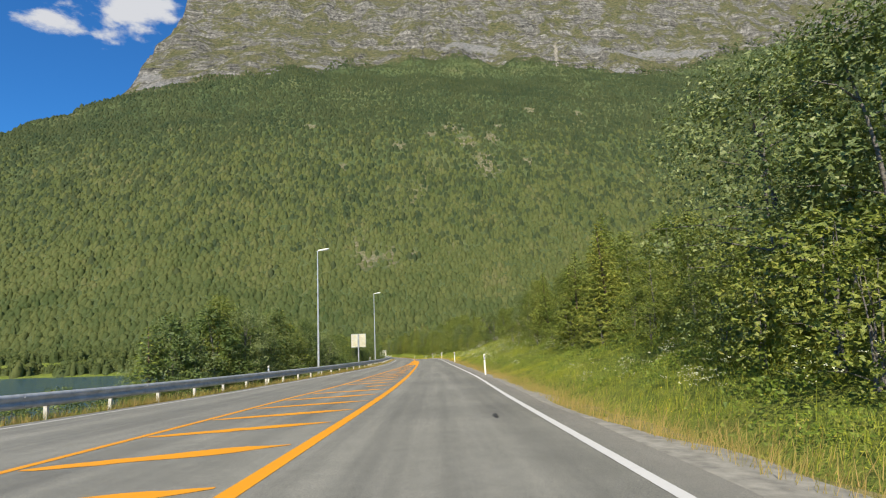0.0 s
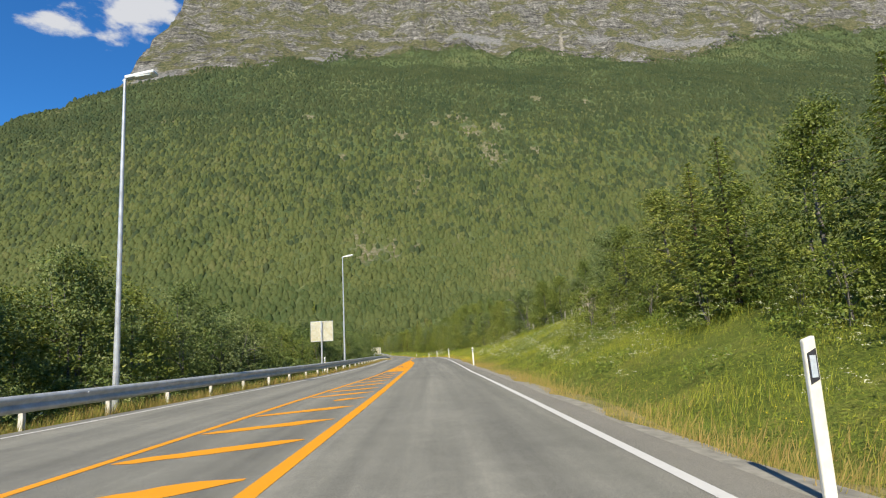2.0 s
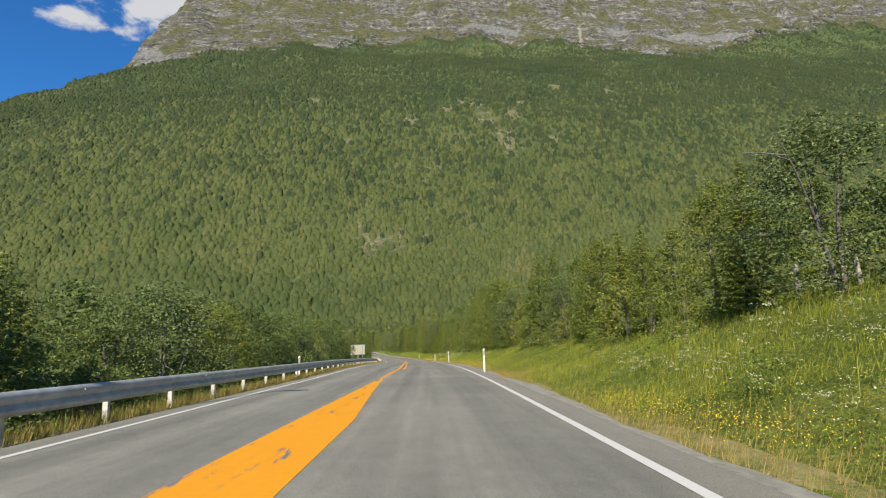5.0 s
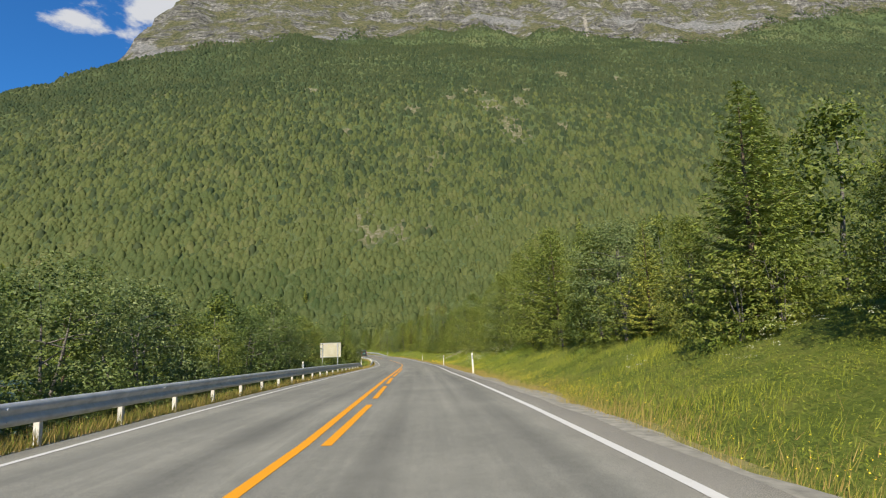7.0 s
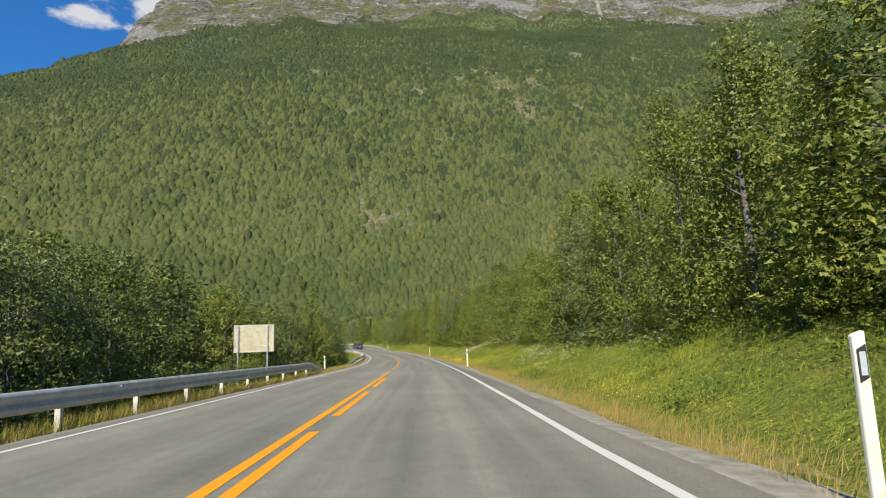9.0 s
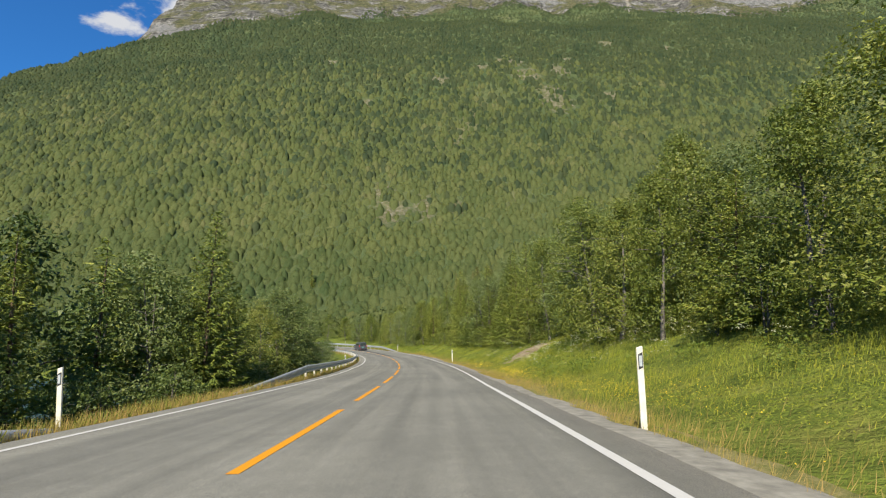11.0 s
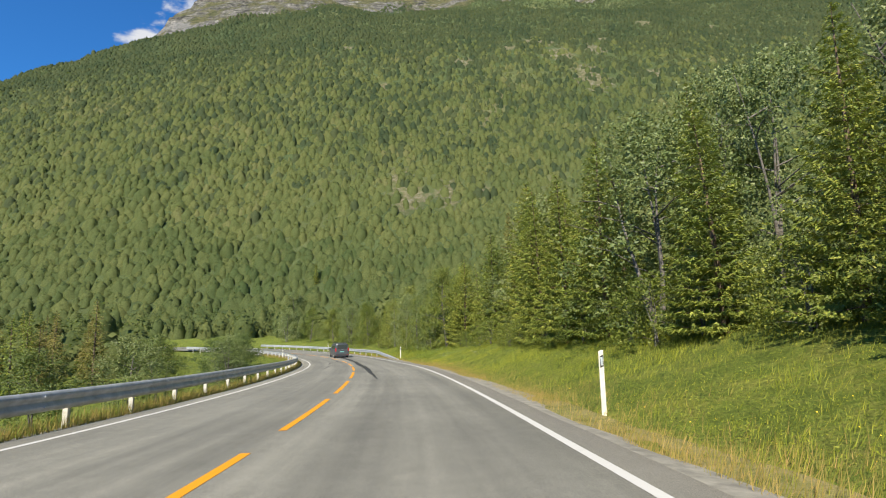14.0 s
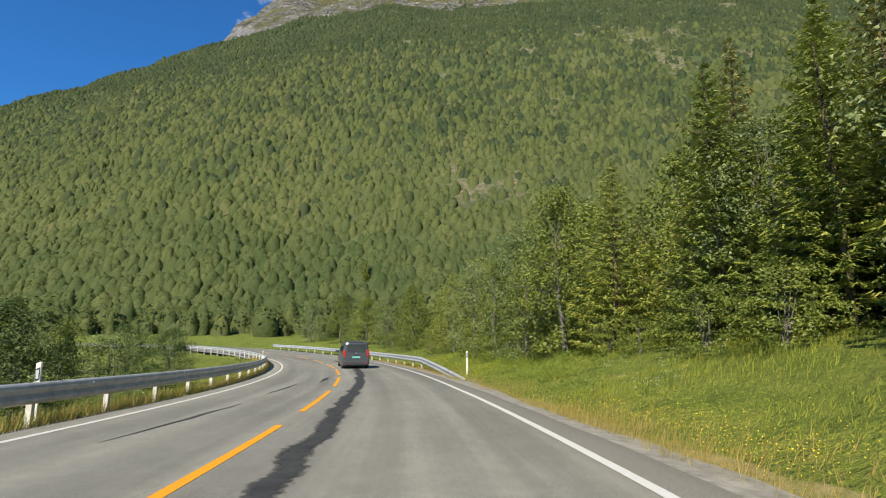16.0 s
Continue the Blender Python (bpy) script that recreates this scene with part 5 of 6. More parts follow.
def guardrail(label, a, b, offset, face, sink_start=False, sink_end=False, spacing=2.75, splice=5.5):
    """A guardrail along the road between two distances; face is 1 where the beam looks to the right."""
    top = thing("guardrail", label, "guardrail")
    s = np.arange(a, b + 0.01, 1.0)
    lat = offset(s)
    height = 0.31 + 0 * s + 0.012 * value_noise(s, 0 * s, 9.0, 4)
    if sink_start:
        height -= 0.72 * np.clip(1 - (s - a) / 12.0, 0, 1)
    if sink_end:
        height -= 0.72 * np.clip(1 - (b - s) / 7.0, 0, 1)
    prof = rail_profile()
    rows = [road(s, lat + face * o, 0) + np.stack([0 * s, 0 * s, height + u], 1) for o, u in prof]
    back = [road(s, lat + face * (o - 0.012), 0) + np.stack([0 * s, 0 * s, height + u], 1) for o, u in prof[::-1]]
    rows = rows + back
    c = len(rows)
    v = np.stack(rows, 1).reshape(-1, 3)
    i = (np.arange(len(s) - 1) * c)[:, None] + np.arange(c)[None]
    j = (np.arange(len(s) - 1) * c)[:, None] + ((np.arange(c) + 1) % c)[None]
    mesh_object("beam", v, np.stack([i, j, j + c, i + c], -1).reshape(-1, 4), MAT_STEEL, top)
    post_mesh = splice_mesh = None
    for k, sp in enumerate(np.arange(a + 1.15, b - 0.5, spacing)):
        p = road(sp, float(offset(sp)) - face * 0.09, 0)
        h = float(np.interp(sp, s, height))
        if h < 0.2:
            continue
        if post_mesh is None:
            bm = bmesh.new()
            box(bm, (0.11, 0.10, 1.25), (0, 0, -0.2), 0.012)
            post = part("post", bm, MAT_POST, top)
            post_mesh = post.data
        else:
            post = new("post", post_mesh)
            post.parent = top
        lean = 2.2 * math.sin(sp * 5.3)
        post.matrix_basis = pose(p[0], p[1], p[2] + h - 0.21, lean, lean * 0.6, heading(sp))
    for sp in np.arange(a + 2.9, b - 2, splice):
        p = road(sp, float(offset(sp)) + face * 0.03, 0)
        h = float(np.interp(sp, s, height))
        for z in (0.095, 0.295):
            if splice_mesh is None:
                bm = bmesh.new()
                rod(bm, (-0.02, 0, 0), (0.035, 0, 0), 0.02, sides=6)
                bolt = part("bolt", bm, MAT_STEEL, top)
                splice_mesh = bolt.data
            else:
                bolt = new("bolt", splice_mesh)
                bolt.parent = top
            bolt.matrix_basis = pose(p[0], p[1], p[2] + h + z, 0, 0, heading(sp) + (0 if face > 0 else 180)) @ Matrix.Translation((0.04, 0, 0))
    return top


guardrail("long grey steel guardrail on pale posts beside the fjord", -50, 168, lambda s: left_line(s) - 1.15, 1, sink_end=True)
guardrail("grey steel guardrail round the inside of the bend", 177, 335, lambda s: left_line(s) - 1.15, 1, sink_start=True)
guardrail("grey steel guardrail along the outside of the bend", 264, 325, lambda s: 0 * s + 3.7, -1, sink_start=True)

# ---------------------------------------------------------------- edge posts, lamps and signs

MAT_PLASTIC = plain("white_plastic", (0.68, 0.65, 0.54), 0.5, 0, 0.08, 7.0, 0.03)
MAT_BLACK = plain("black_plastic", (0.03, 0.03, 0.035), 0.5, 0, 0.1, 7.0, 0.03)
MAT_REFLECT = plain("grey_reflector", (0.48, 0.53, 0.58), 0.25, 0.2, 0.08, 30.0, 0.1)


def edge_post():
    """A road edge post with a slanted black band and a grey reflector on its face."""
    top = thing("edge_post", "white plastic road edge post with grey reflector and black band", "edge post", group="edge posts")
    bm = bmesh.new()
    box(bm, (0.10, 0.05, 1.6), (0, 0, 0.28), 0.014)
    for v in bm.verts:
        if v.co.z > 0.9:
            v.co.z += v.co.x * 0.3
    part("post", bm, MAT_PLASTIC, top)
    bm = bmesh.new()
    box(bm, (0.074, 0.008, 0.24), (0, -0.027, 0.86), 0.002)
    for v in bm.verts:
        v.co.z += v.co.x * 0.5
    part("band", bm, MAT_BLACK, top, "slanted black band")
    bm = bmesh.new()
    box(bm, (0.048, 0.008, 0.17), (0, -0.032, 0.86), 0.002)
    part("reflector", bm, MAT_REFLECT, top, "rectangular grey reflector")
    return top


proto_post = edge_post()
first = True
for s, lat, lean in ((31.0, 2.95, 3), (64.8, 3.05, 4), (98.0, 3.15, 1), (131.4, 3.12, 4), (166.5, 3.15, 1), (218.2, 4.0, 1), (267.5, 4.6, 1), (301, 4.6, 0),
                     (31.4, -10.05, 0), (64.0, -7.25, 1), (98.0, -6.7, 1), (131.0, -7.3, 0), (168.8, -7.5, 2), (213.0, -7.55, 1), (250.0, -7.0, 1), (284.0, -7.0, 1)):
    p = road(s, lat)
    z = float(land(np.array([p[0]]), np.array([p[1]]))[0])
    z = max(z, p[2] + (0.13 if lat > 0 else -0.03))
    m = pose(p[0], p[1], z, 0.8, -0.5 * lean, heading(s))
    if first:
        proto_post.matrix_basis, first = m, False
    else:
        copy_thing(proto_post, m)

MAT_LAMP = plain("lamp_housing", (0.62, 0.63, 0.60), 0.45, 0.1, 0.08, 6.0, 0.03)
MAT_LENS = plain("lamp_glass", (0.55, 0.57, 0.55), 0.15, 0.0, 0.05, 6.0, 0.02)


def street_lamp(s, lat, height):
    p = road(s, lat)
    base = float(land(np.array([p[0]]), np.array([p[1]]))[0])
    top = thing("street_lamp", "tall slim galvanised street lamp with a flat pale head", "street lamp", pose(p[0], p[1], base, 0, 0, heading(s)), "street lamps")
    h = p[2] + height - base
    bm = bmesh.new()
    rod(bm, (0, 0, -0.3), (0, 0, 2.2), 0.095, 0.085, 14)
    rod(bm, (0, 0, 2.2), (0, 0, h - 0.1), 0.08, 0.042, 14)
    part("pole", bm, MAT_STEEL, top)
    bm = bmesh.new()
    rod(bm, (0, 0, 1.0), (0, 0, 1.02), 0.10, 0.10, 14)
    box(bm, (0.09, 0.02, 0.35), (0, -0.088, 0.95), 0.006)
    part("hatch", bm, MAT_STEEL, top)
    bm = bmesh.new()
    rod(bm, (-0.06, 0, h - 0.16), (0.3, 0, h - 0.07), 0.035, 0.03, 10)
    part("arm", bm, MAT_STEEL, top)
    bm = bmesh.new()
    box(bm, (0.95, 0.30, 0.11), (0.5, 0, h), 0.035, Euler((0, -0.16, 0)).to_matrix())
    for v in bm.verts:
        k = (v.co.x + 0.1) / 1.1
        v.co.y *= 0.65 + 0.5 * k
    head = part("lamp_head", bm, MAT_LAMP, top)
    bm = bmesh.new()
    box(bm, (0.5, 0.26, 0.05), (0.62, 0, h - 0.045), 0.015, Euler((0, -0.16, 0)).to_matrix())
    part("lens", bm, MAT_LENS, head, "clear lamp glass")
    return top


street_lamp(43.0, -9.4, 10.25)
street_lamp(75.2, -7.5, 10.0)
street_lamp(-14.0, -12.6, 10.2)

MAT_PANEL = plain("sign_back", (0.74, 0.70, 0.55), 0.5, 0.0, 0.08, 3.0, 0.04)


def sign_back(label, s, lat, width, low, high, posts, turn=0.0):
    """A large road sign seen from behind: ribbed aluminium profiles on round posts."""
    p = road(s, lat)
    base = float(land(np.array([p[0]]), np.array([p[1]]))[0])
    top = thing("road_sign", label, "road sign", pose(p[0], p[1], p[2], 0, 0, heading(s) + turn))
    count = 19
    step = (high - low) / count
    first = None
    for k in range(count):
        if first is None:
            bm = bmesh.new()
            box(bm, (width - 0.04, 0.02, step * 0.76), (0, 0, 0), 0.004)
            box(bm, (width - 0.05, 0.05, step * 0.16), (0, -0.02, step * 0.34), 0.003)
            slat = part("slat", bm, MAT_PANEL, top)
            first = slat.data
        else:
            slat = new("slat", first)
            slat.parent = top
        slat.location = (0, 0, low + (k + 0.5) * step)
    bm = bmesh.new()
    for x in (-width / 2, width / 2):
        box(bm, (0.035, 0.05, high - low), (x, 0, (low + high) / 2), 0.004)
    for z in (low, high):
        box(bm, (width + 0.035, 0.05, 0.03), (0, 0, z), 0.004)
    part("frame", bm, MAT_STEEL, top)
    bm = bmesh.new()
    box(bm, (width + 0.02, 0.006, high - low + 0.02), (0, 0.03, (low + high) / 2), 0.0)
    part("face", bm, plain("sign_face", (0.70, 0.55, 0.03), 0.4, 0, 0.05), top, "plain sign face turned away")
    for x, r in posts:
        bm = bmesh.new()
        rod(bm, (x, -0.05 - r, base - p[2] - 0.3), (x, -0.05 - r, high - 0.01), r, r, 16)
        post = part("post", bm, MAT_STEEL, top)
        for z in (low + 0.3, (low + high) / 2, high - 0.3):
            bm = bmesh.new()
            box(bm, (2 * r + 0.06, 2 * r + 0.03, 0.05), (x, -0.05 - r, z), 0.006)
            part("clamp", bm, MAT_STEEL, post)
    return top


sign_back("large road sign seen from behind on one thick steel post", 79.4, -10.25, 2.14, 2.5, 4.42, [(0.0, 0.09)])
sign_back("wide road sign seen from behind on two thin steel posts", 160.0, -10.2, 2.3, 1.45, 3.03, [(-0.9, 0.045), (0.8, 0.045)], 3)

# ---------------------------------------------------------------- field fence on the bank

MAT_GREYWOOD = plain("weathered_wood", (0.36, 0.33, 0.28), 0.9, 0, 0.3, 12.0, 0.3)


def fence():
    top = thing("fence", "old field fence of weathered grey posts and thin wire", "fence")
    tops = []
    for k, s in enumerate(np.arange(55.0, 88, 2.5)):
        lat = 12.3 - 0.03 * (s - 55) + 0.2 * math.sin(k * 2.1)
        p = road(s, lat)
        z = float(land(np.array([p[0]]), np.array([p[1]]))[0])
        bm = bmesh.new()
        h = 0.8 + 0.12 * math.sin(k * 1.7)
        rod(bm, (0, 0, -0.3), (0, 0, h), 0.065, 0.055, 9)
        rod(bm, (0, 0, h), (0.01, 0, h + 0.03), 0.055, 0.02, 9)
        post = part("post", bm, MAT_GREYWOOD, top)
        post.matrix_basis = pose(p[0], p[1], z, 4 * math.sin(k * 3.3), 5 * math.cos(k * 2.2), k * 40)
        tops.append(Vector((p[0], p[1], z)))
    for up in (0.45, 0.85):
        bm = bmesh.new()
        for a, b in zip(tops, tops[1:]):
            rod(bm, a + Vector((0, 0, up)), b + Vector((0, 0, up)), 0.004, sides=4, caps=False)
        part("wire", bm, MAT_STEEL, top)


fence()


def bare_shrub(s, lat):
    """A dead, leafless shrub beside the fence."""
    rng = np.random.default_rng(8)
    p = road(s, lat)
    z = float(land(np.array([p[0]]), np.array([p[1]]))[0])
    pieces = []
    for k in range(13):
        a = rng.uniform(0, 2 * math.pi)
        high = rng.uniform(1.0, 1.8)
        t = np.linspace(0, 1, 6)[:, None]
        limb = t * np.array([math.cos(a) * 0.5, math.sin(a) * 0.5, high]) * rng.uniform(0.8, 1.1) + rng.normal(0, 0.05, (6, 3)) * t
        pieces.append(tube(limb, 0.03 * (1 - 0.85 * t[:, 0]), 5))
        for q in range(6):
            g = rng.integers(2, 6)
            d = np.array([rng.normal(0, 0.35), rng.normal(0, 0.35), rng.uniform(0.3, 0.8)])
            pieces.append(tube(limb[g] + t * d, 0.011 * (1 - 0.7 * t[:, 0]), 4))
    v, f = joined(pieces)
    ob = mesh_object("dead_shrub", v, f, plain("dead_wood", (0.5, 0.42, 0.33), 0.9, 0, 0.2, 10, 0.2), smooth=True)
    ob.matrix_basis = pose(p[0], p[1], z - 0.1)
    tagged(ob, "bleached leafless shrub standing by the field fence", "shrub")


bare_shrub(63.3, 11.3)

# ---------------------------------------------------------------- grass and flowers

MAT_GRASS = foliage("grass_blades", [(0.05, (0.157, 0.195, 0.019)), (0.4, (0.293, 0.328, 0.032)), (0.7, (0.423, 0.404, 0.053)), (1.0, (0.46, 0.45, 0.08))], 0.45, 0.6, 0.3, 0.35)
MAT_DRY = foliage("dry_grass", [(0.05, (0.190, 0.187, 0.037)), (0.4, (0.315, 0.251, 0.068)), (0.7, (0.446, 0.294, 0.108)), (1.0, (0.558, 0.337, 0.160))], 0.3, 0.7, 0.2, 0.5)
MAT_HERB = foliage("herb_leaves", [(0.05, (0.083, 0.132, 0.018)), (0.4, (0.166, 0.220, 0.031)), (0.7, (0.249, 0.286, 0.044)), (1.0, (0.380, 0.363, 0.079))], 0.4, 0.5, 0.3, 0.35, 0.5, 20.0)
MAT_PETAL = plain("yellow_petals", (0.80, 0.56, 0.02), 0.6, 0, 0.15, 20.0, 0.0)
MAT_UMBEL = plain("white_umbels", (0.44, 0.44, 0.27), 0.7, 0, 0.12, 20.0, 0.0)


def blades(name, label, s, lat, high, wide, mat, rng, lift=-0.03):
    p = road(s, lat)
    z = land(p[:, 0], p[:, 1])
    n = len(s)
    a = rng.uniform(0, 2 * math.pi, n)
    side = np.stack([np.cos(a), np.sin(a), 0 * a], 1) * wide[:, None] / 2
    b = rng.uniform(0, 2 * math.pi, n)
    bend = np.stack([np.cos(b), np.sin(b), 0 * b], 1) * (high * rng.uniform(0.1, 0.5, n))[:, None] + np.array([0.06, 0, 0])
    base = np.stack([p[:, 0], p[:, 1], z + lift], 1)
    up = np.stack([0 * a, 0 * a, high], 1)
    v = np.stack([base - side, base + side, base + up + bend], 1)
    tri = np.arange(3 * n).reshape(-1, 3)
    ob = mesh_object(name, v.reshape(-1, 3), tri, mat)
    return tagged(ob, label, "grass", kind="stuff")


rng_g = np.random.default_rng(21)


def bare(s, l):
    """Where the bank has slipped and the soil lies open."""
    return np.hypot((s - 197.6 - 0.75 * (l - 6.0)) / 2.1, (l - 7.6) / 2.1) < 1.0 + 0.4 * value_noise(s, l, 0.9, 15)


def verge():
    """Straw-dry turf between the gravel and the green bank."""
    m, n, l, b = material("dry_turf", 0.95, 0.0, 0.15)
    pos = position(n)
    v = maths(n, l, "ADD", maths(n, l, "MULTIPLY", noise_tex(n, l, 1.6, 7, 0.7, pos), 0.6), maths(n, l, "MULTIPLY", noise_tex(n, l, 24.0, 4, 0.7, pos), 0.4))
    l.new(ramp(n, l, v, [(0.36, (0.06, 0.075, 0.02)), (0.46, (0.15, 0.15, 0.045)), (0.55, (0.24, 0.205, 0.085)), (0.68, (0.35, 0.27, 0.14))]), b.inputs["Base Color"])
    bump(n, l, b, v, 0.6, 0.05)
    s = np.arange(-40, 300, 0.5)
    inner = 2.85 + 0 * s
    outer = 4.15 + 0.4 * fractal(s, 0 * s, 5.0, 44, 3)
    rows = []
    for k in range(6):
        p = road(s, inner + (outer - inner) * k / 5)
        p[:, 2] = land(p[:, 0], p[:, 1]) + (0.035 if k < 5 else -0.1)
        rows.append(p)
    i = (np.arange(len(s) - 1)[:, None] * 6 + np.arange(5)[None]).ravel()
    ob = mesh_object("verge", np.stack(rows, 1).reshape(-1, 3), np.stack([i, i + 1, i + 7, i + 6], 1), m, smooth=True)
    tagged(ob, "straw-dry turf strip between gravel edge and bank", "verge", kind="structure")


verge()
n = 300000
s_g = rng_g.uniform(-1, 285, n)
l_g = 3.3 + 8.7 * rng_g.random(n) ** 1.3
tuft = fractal(s_g, l_g, 2.4, 17, 3)
keep = (rng_g.random(n) < (0.58 + 0.5 * tuft) * np.interp(l_g, [3.6, 4.8], [0.3, 1.0])) & (~bare(s_g, l_g) | (rng_g.random(n) < 0.07))
s_g, l_g, tuft = s_g[keep], l_g[keep], tuft[keep]
high = np.interp(l_g, [3.2, 4.2, 6, 12], [0.09, 0.15, 0.20, 0.24]) * (1 + 0.6 * tuft) * rng_g.uniform(0.55, 1.35, len(s_g))
blades("roadside_grass", "tall green summer grass on the roadside bank", s_g, l_g, high, rng_g.uniform(0.007, 0.016, len(s_g)), MAT_GRASS, rng_g)
# rank tufts of taller grass
n = 260
s_c, l_c = rng_g.uniform(-1, 285, n), rng_g.uniform(5.2, 11.5, n)
keep = (rng_g.random(n) < np.clip(0.45 + 0.9 * fractal(s_c, l_c, 8.0, 53, 3), 0.04, 1)) & ~bare(s_c, l_c)
s_c, l_c = s_c[keep], l_c[keep]
k = rng_g.integers(0, len(s_c), 46 * len(s_c))
s_g, l_g = s_c[k] + rng_g.normal(0, 0.3, len(k)), l_c[k] + rng_g.normal(0, 0.3, len(k))
blades("rank_grass", "rank tufts of long green grass on the bank", s_g, l_g, rng_g.uniform(0.22, 0.48, len(k)), rng_g.uniform(0.008, 0.018, len(k)), MAT_GRASS, rng_g)
n = 190000
s_g = rng_g.uniform(-1, 290, n)
l_g = right_line(s_g) + 0.9 + np.abs(rng_g.normal(0, 0.85, n))
keep = rng_g.random(n) < 0.6 + 0.6 * value_noise(s_g, l_g, 3.0, 19)
s_g, l_g = s_g[keep], l_g[keep]
blades("dry_grass", "thin dry straw-coloured grass at the road edge", s_g, l_g, 0.05 + 0.33 * rng_g.random(len(s_g)) ** 2.2, rng_g.uniform(0.006, 0.013, len(s_g)), MAT_DRY, rng_g, 0.0)
n = 26000
s_g = rng_g.uniform(5, 300, n)
l_g = left_line(s_g) - 0.95 - np.abs(rng_g.normal(0, 1.0, n))
blades("verge_grass", "rough grass growing under the guardrail", s_g, l_g, rng_g.uniform(0.10, 0.42, n), rng_g.uniform(0.012, 0.03, n), MAT_HERB, rng_g)
n = 76000
s_g = rng_g.uniform(5, 300, n)
l_g = left_line(s_g) - 0.85 - np.abs(rng_g.normal(0, 0.45, n))
blades("dry_grass", "dry straw-coloured grass below the guardrail", s_g, l_g, rng_g.uniform(0.12, 0.42, n), rng_g.uniform(0.008, 0.018, n), MAT_DRY, rng_g)


def discs(centre, size, rng, name, label, mat, tilt=0.35, sides=5):
    """Small flat flower heads that look mostly upwards."""
    n = len(centre)
    a, b = facing(np.tile([0.0, -0.15, 1.0], (n, 1)), rng, tilt)
    ang = np.arange(sides) * 2 * math.pi / sides
    v = centre[:, None] + size[:, None, None] * (np.cos(ang)[None, :, None] * a[:, None] + np.sin(ang)[None, :, None] * b[:, None])
    ob = mesh_object(name, v.reshape(-1, 3), np.arange(n * sides).reshape(-1, sides), mat)
    return tagged(ob, label, "flowers", kind="stuff")


# broad-leaved weeds in patches
n = 400000
s_f, l_f = rng_g.uniform(0, 282, n), rng_g.uniform(4.3, 12, n)
keep = (rng_g.random(n) < np.clip(0.5 + 0.8 * fractal(s_f, l_f, 4.0, 33, 3), 0.06, 1)) & ~bare(s_f, l_f)
p = road(s_f[keep], l_f[keep])
p[:, 2] = land(p[:, 0], p[:, 1]) + rng_g.uniform(0.02, 1.0, len(p)) * 0.3 * (1 + 0.7 * fractal(s_f[keep], l_f[keep], 1.7, 37, 2))
v, f = leaf_tips(p, np.tile([-0.2, -0.3, 1.0], (len(p), 1)), rng_g.uniform(0.024, 0.058, len(p)), rng_g, 0.6, 0.4)
tagged(mesh_object("bank_weeds", v, f, MAT_GRASS), "leafy green weeds among the grass of the bank", "weeds", kind="stuff")
# clumps of taller leafy herbs
n = 420
s_c, l_c = rng_g.uniform(0, 280, n), rng_g.uniform(4.6, 10.5, n)
keep = (rng_g.random(n) < np.clip(0.4 + 0.9 * fractal(s_c, l_c, 14.0, 63, 3), 0.03, 1)) & ~bare(s_c, l_c)
s_c, l_c = s_c[keep], l_c[keep]
k = rng_g.integers(0, len(s_c), 190 * len(s_c))
wide = rng_g.uniform(0.22, 0.5, len(s_c))[k]
p = road(s_c[k] + rng_g.normal(0, 1, len(k)) * wide, l_c[k] + rng_g.normal(0, 1, len(k)) * wide)
p[:, 2] = land(p[:, 0], p[:, 1]) + rng_g.uniform(0.05, 1.0, len(k)) ** 0.7 * rng_g.uniform(0.35, 0.8, len(s_c))[k]
v, f = leaf_tips(p, np.tile([-0.1, -0.4, 0.8], (len(p), 1)), rng_g.uniform(0.05, 0.11, len(p)), rng_g, 0.7, 0.55)
tagged(mesh_object("tall_herbs", v, f, MAT_HERB), "clumps of tall leafy herbs growing on the bank", "herbs", kind="stuff")
# buttercups, thickest in a band along the foot of the bank
n = 190000
s_f = rng_g.uniform(0, 280, n)
band = rng_g.random(n) < 0.7
l_f = np.where(band, rng_g.normal(4.1, 0.42, n), 3.6 + np.abs(rng_g.normal(0.8, 1.8, n))) + 0.3 * value_noise(s_f, 0 * s_f, 9.0, 77)
drift = fractal(s_f, l_f, 7.0, 23, 3) + np.interp(s_f, [0, 60, 90, 130, 165, 176, 198, 206, 280], [-0.5, -0.5, -0.34, -0.24, -0.25, 0.65, 0.5, -0.42, -0.45])
keep = (rng_g.random(n) < np.clip(drift * np.where(band, 0.85, 0.2), 0.012, 0.85)) & (l_f > 3.15) & ~bare(s_f, l_f)
p = road(s_f[keep], l_f[keep])
p[:, 2] = land(p[:, 0], p[:, 1]) + rng_g.uniform(0.2, 0.5, len(p))
discs(p, rng_g.uniform(0.0055, 0.0095, len(p)), rng_g, "buttercups", "small yellow buttercups in drifts among the grass", MAT_PETAL, 0.6)


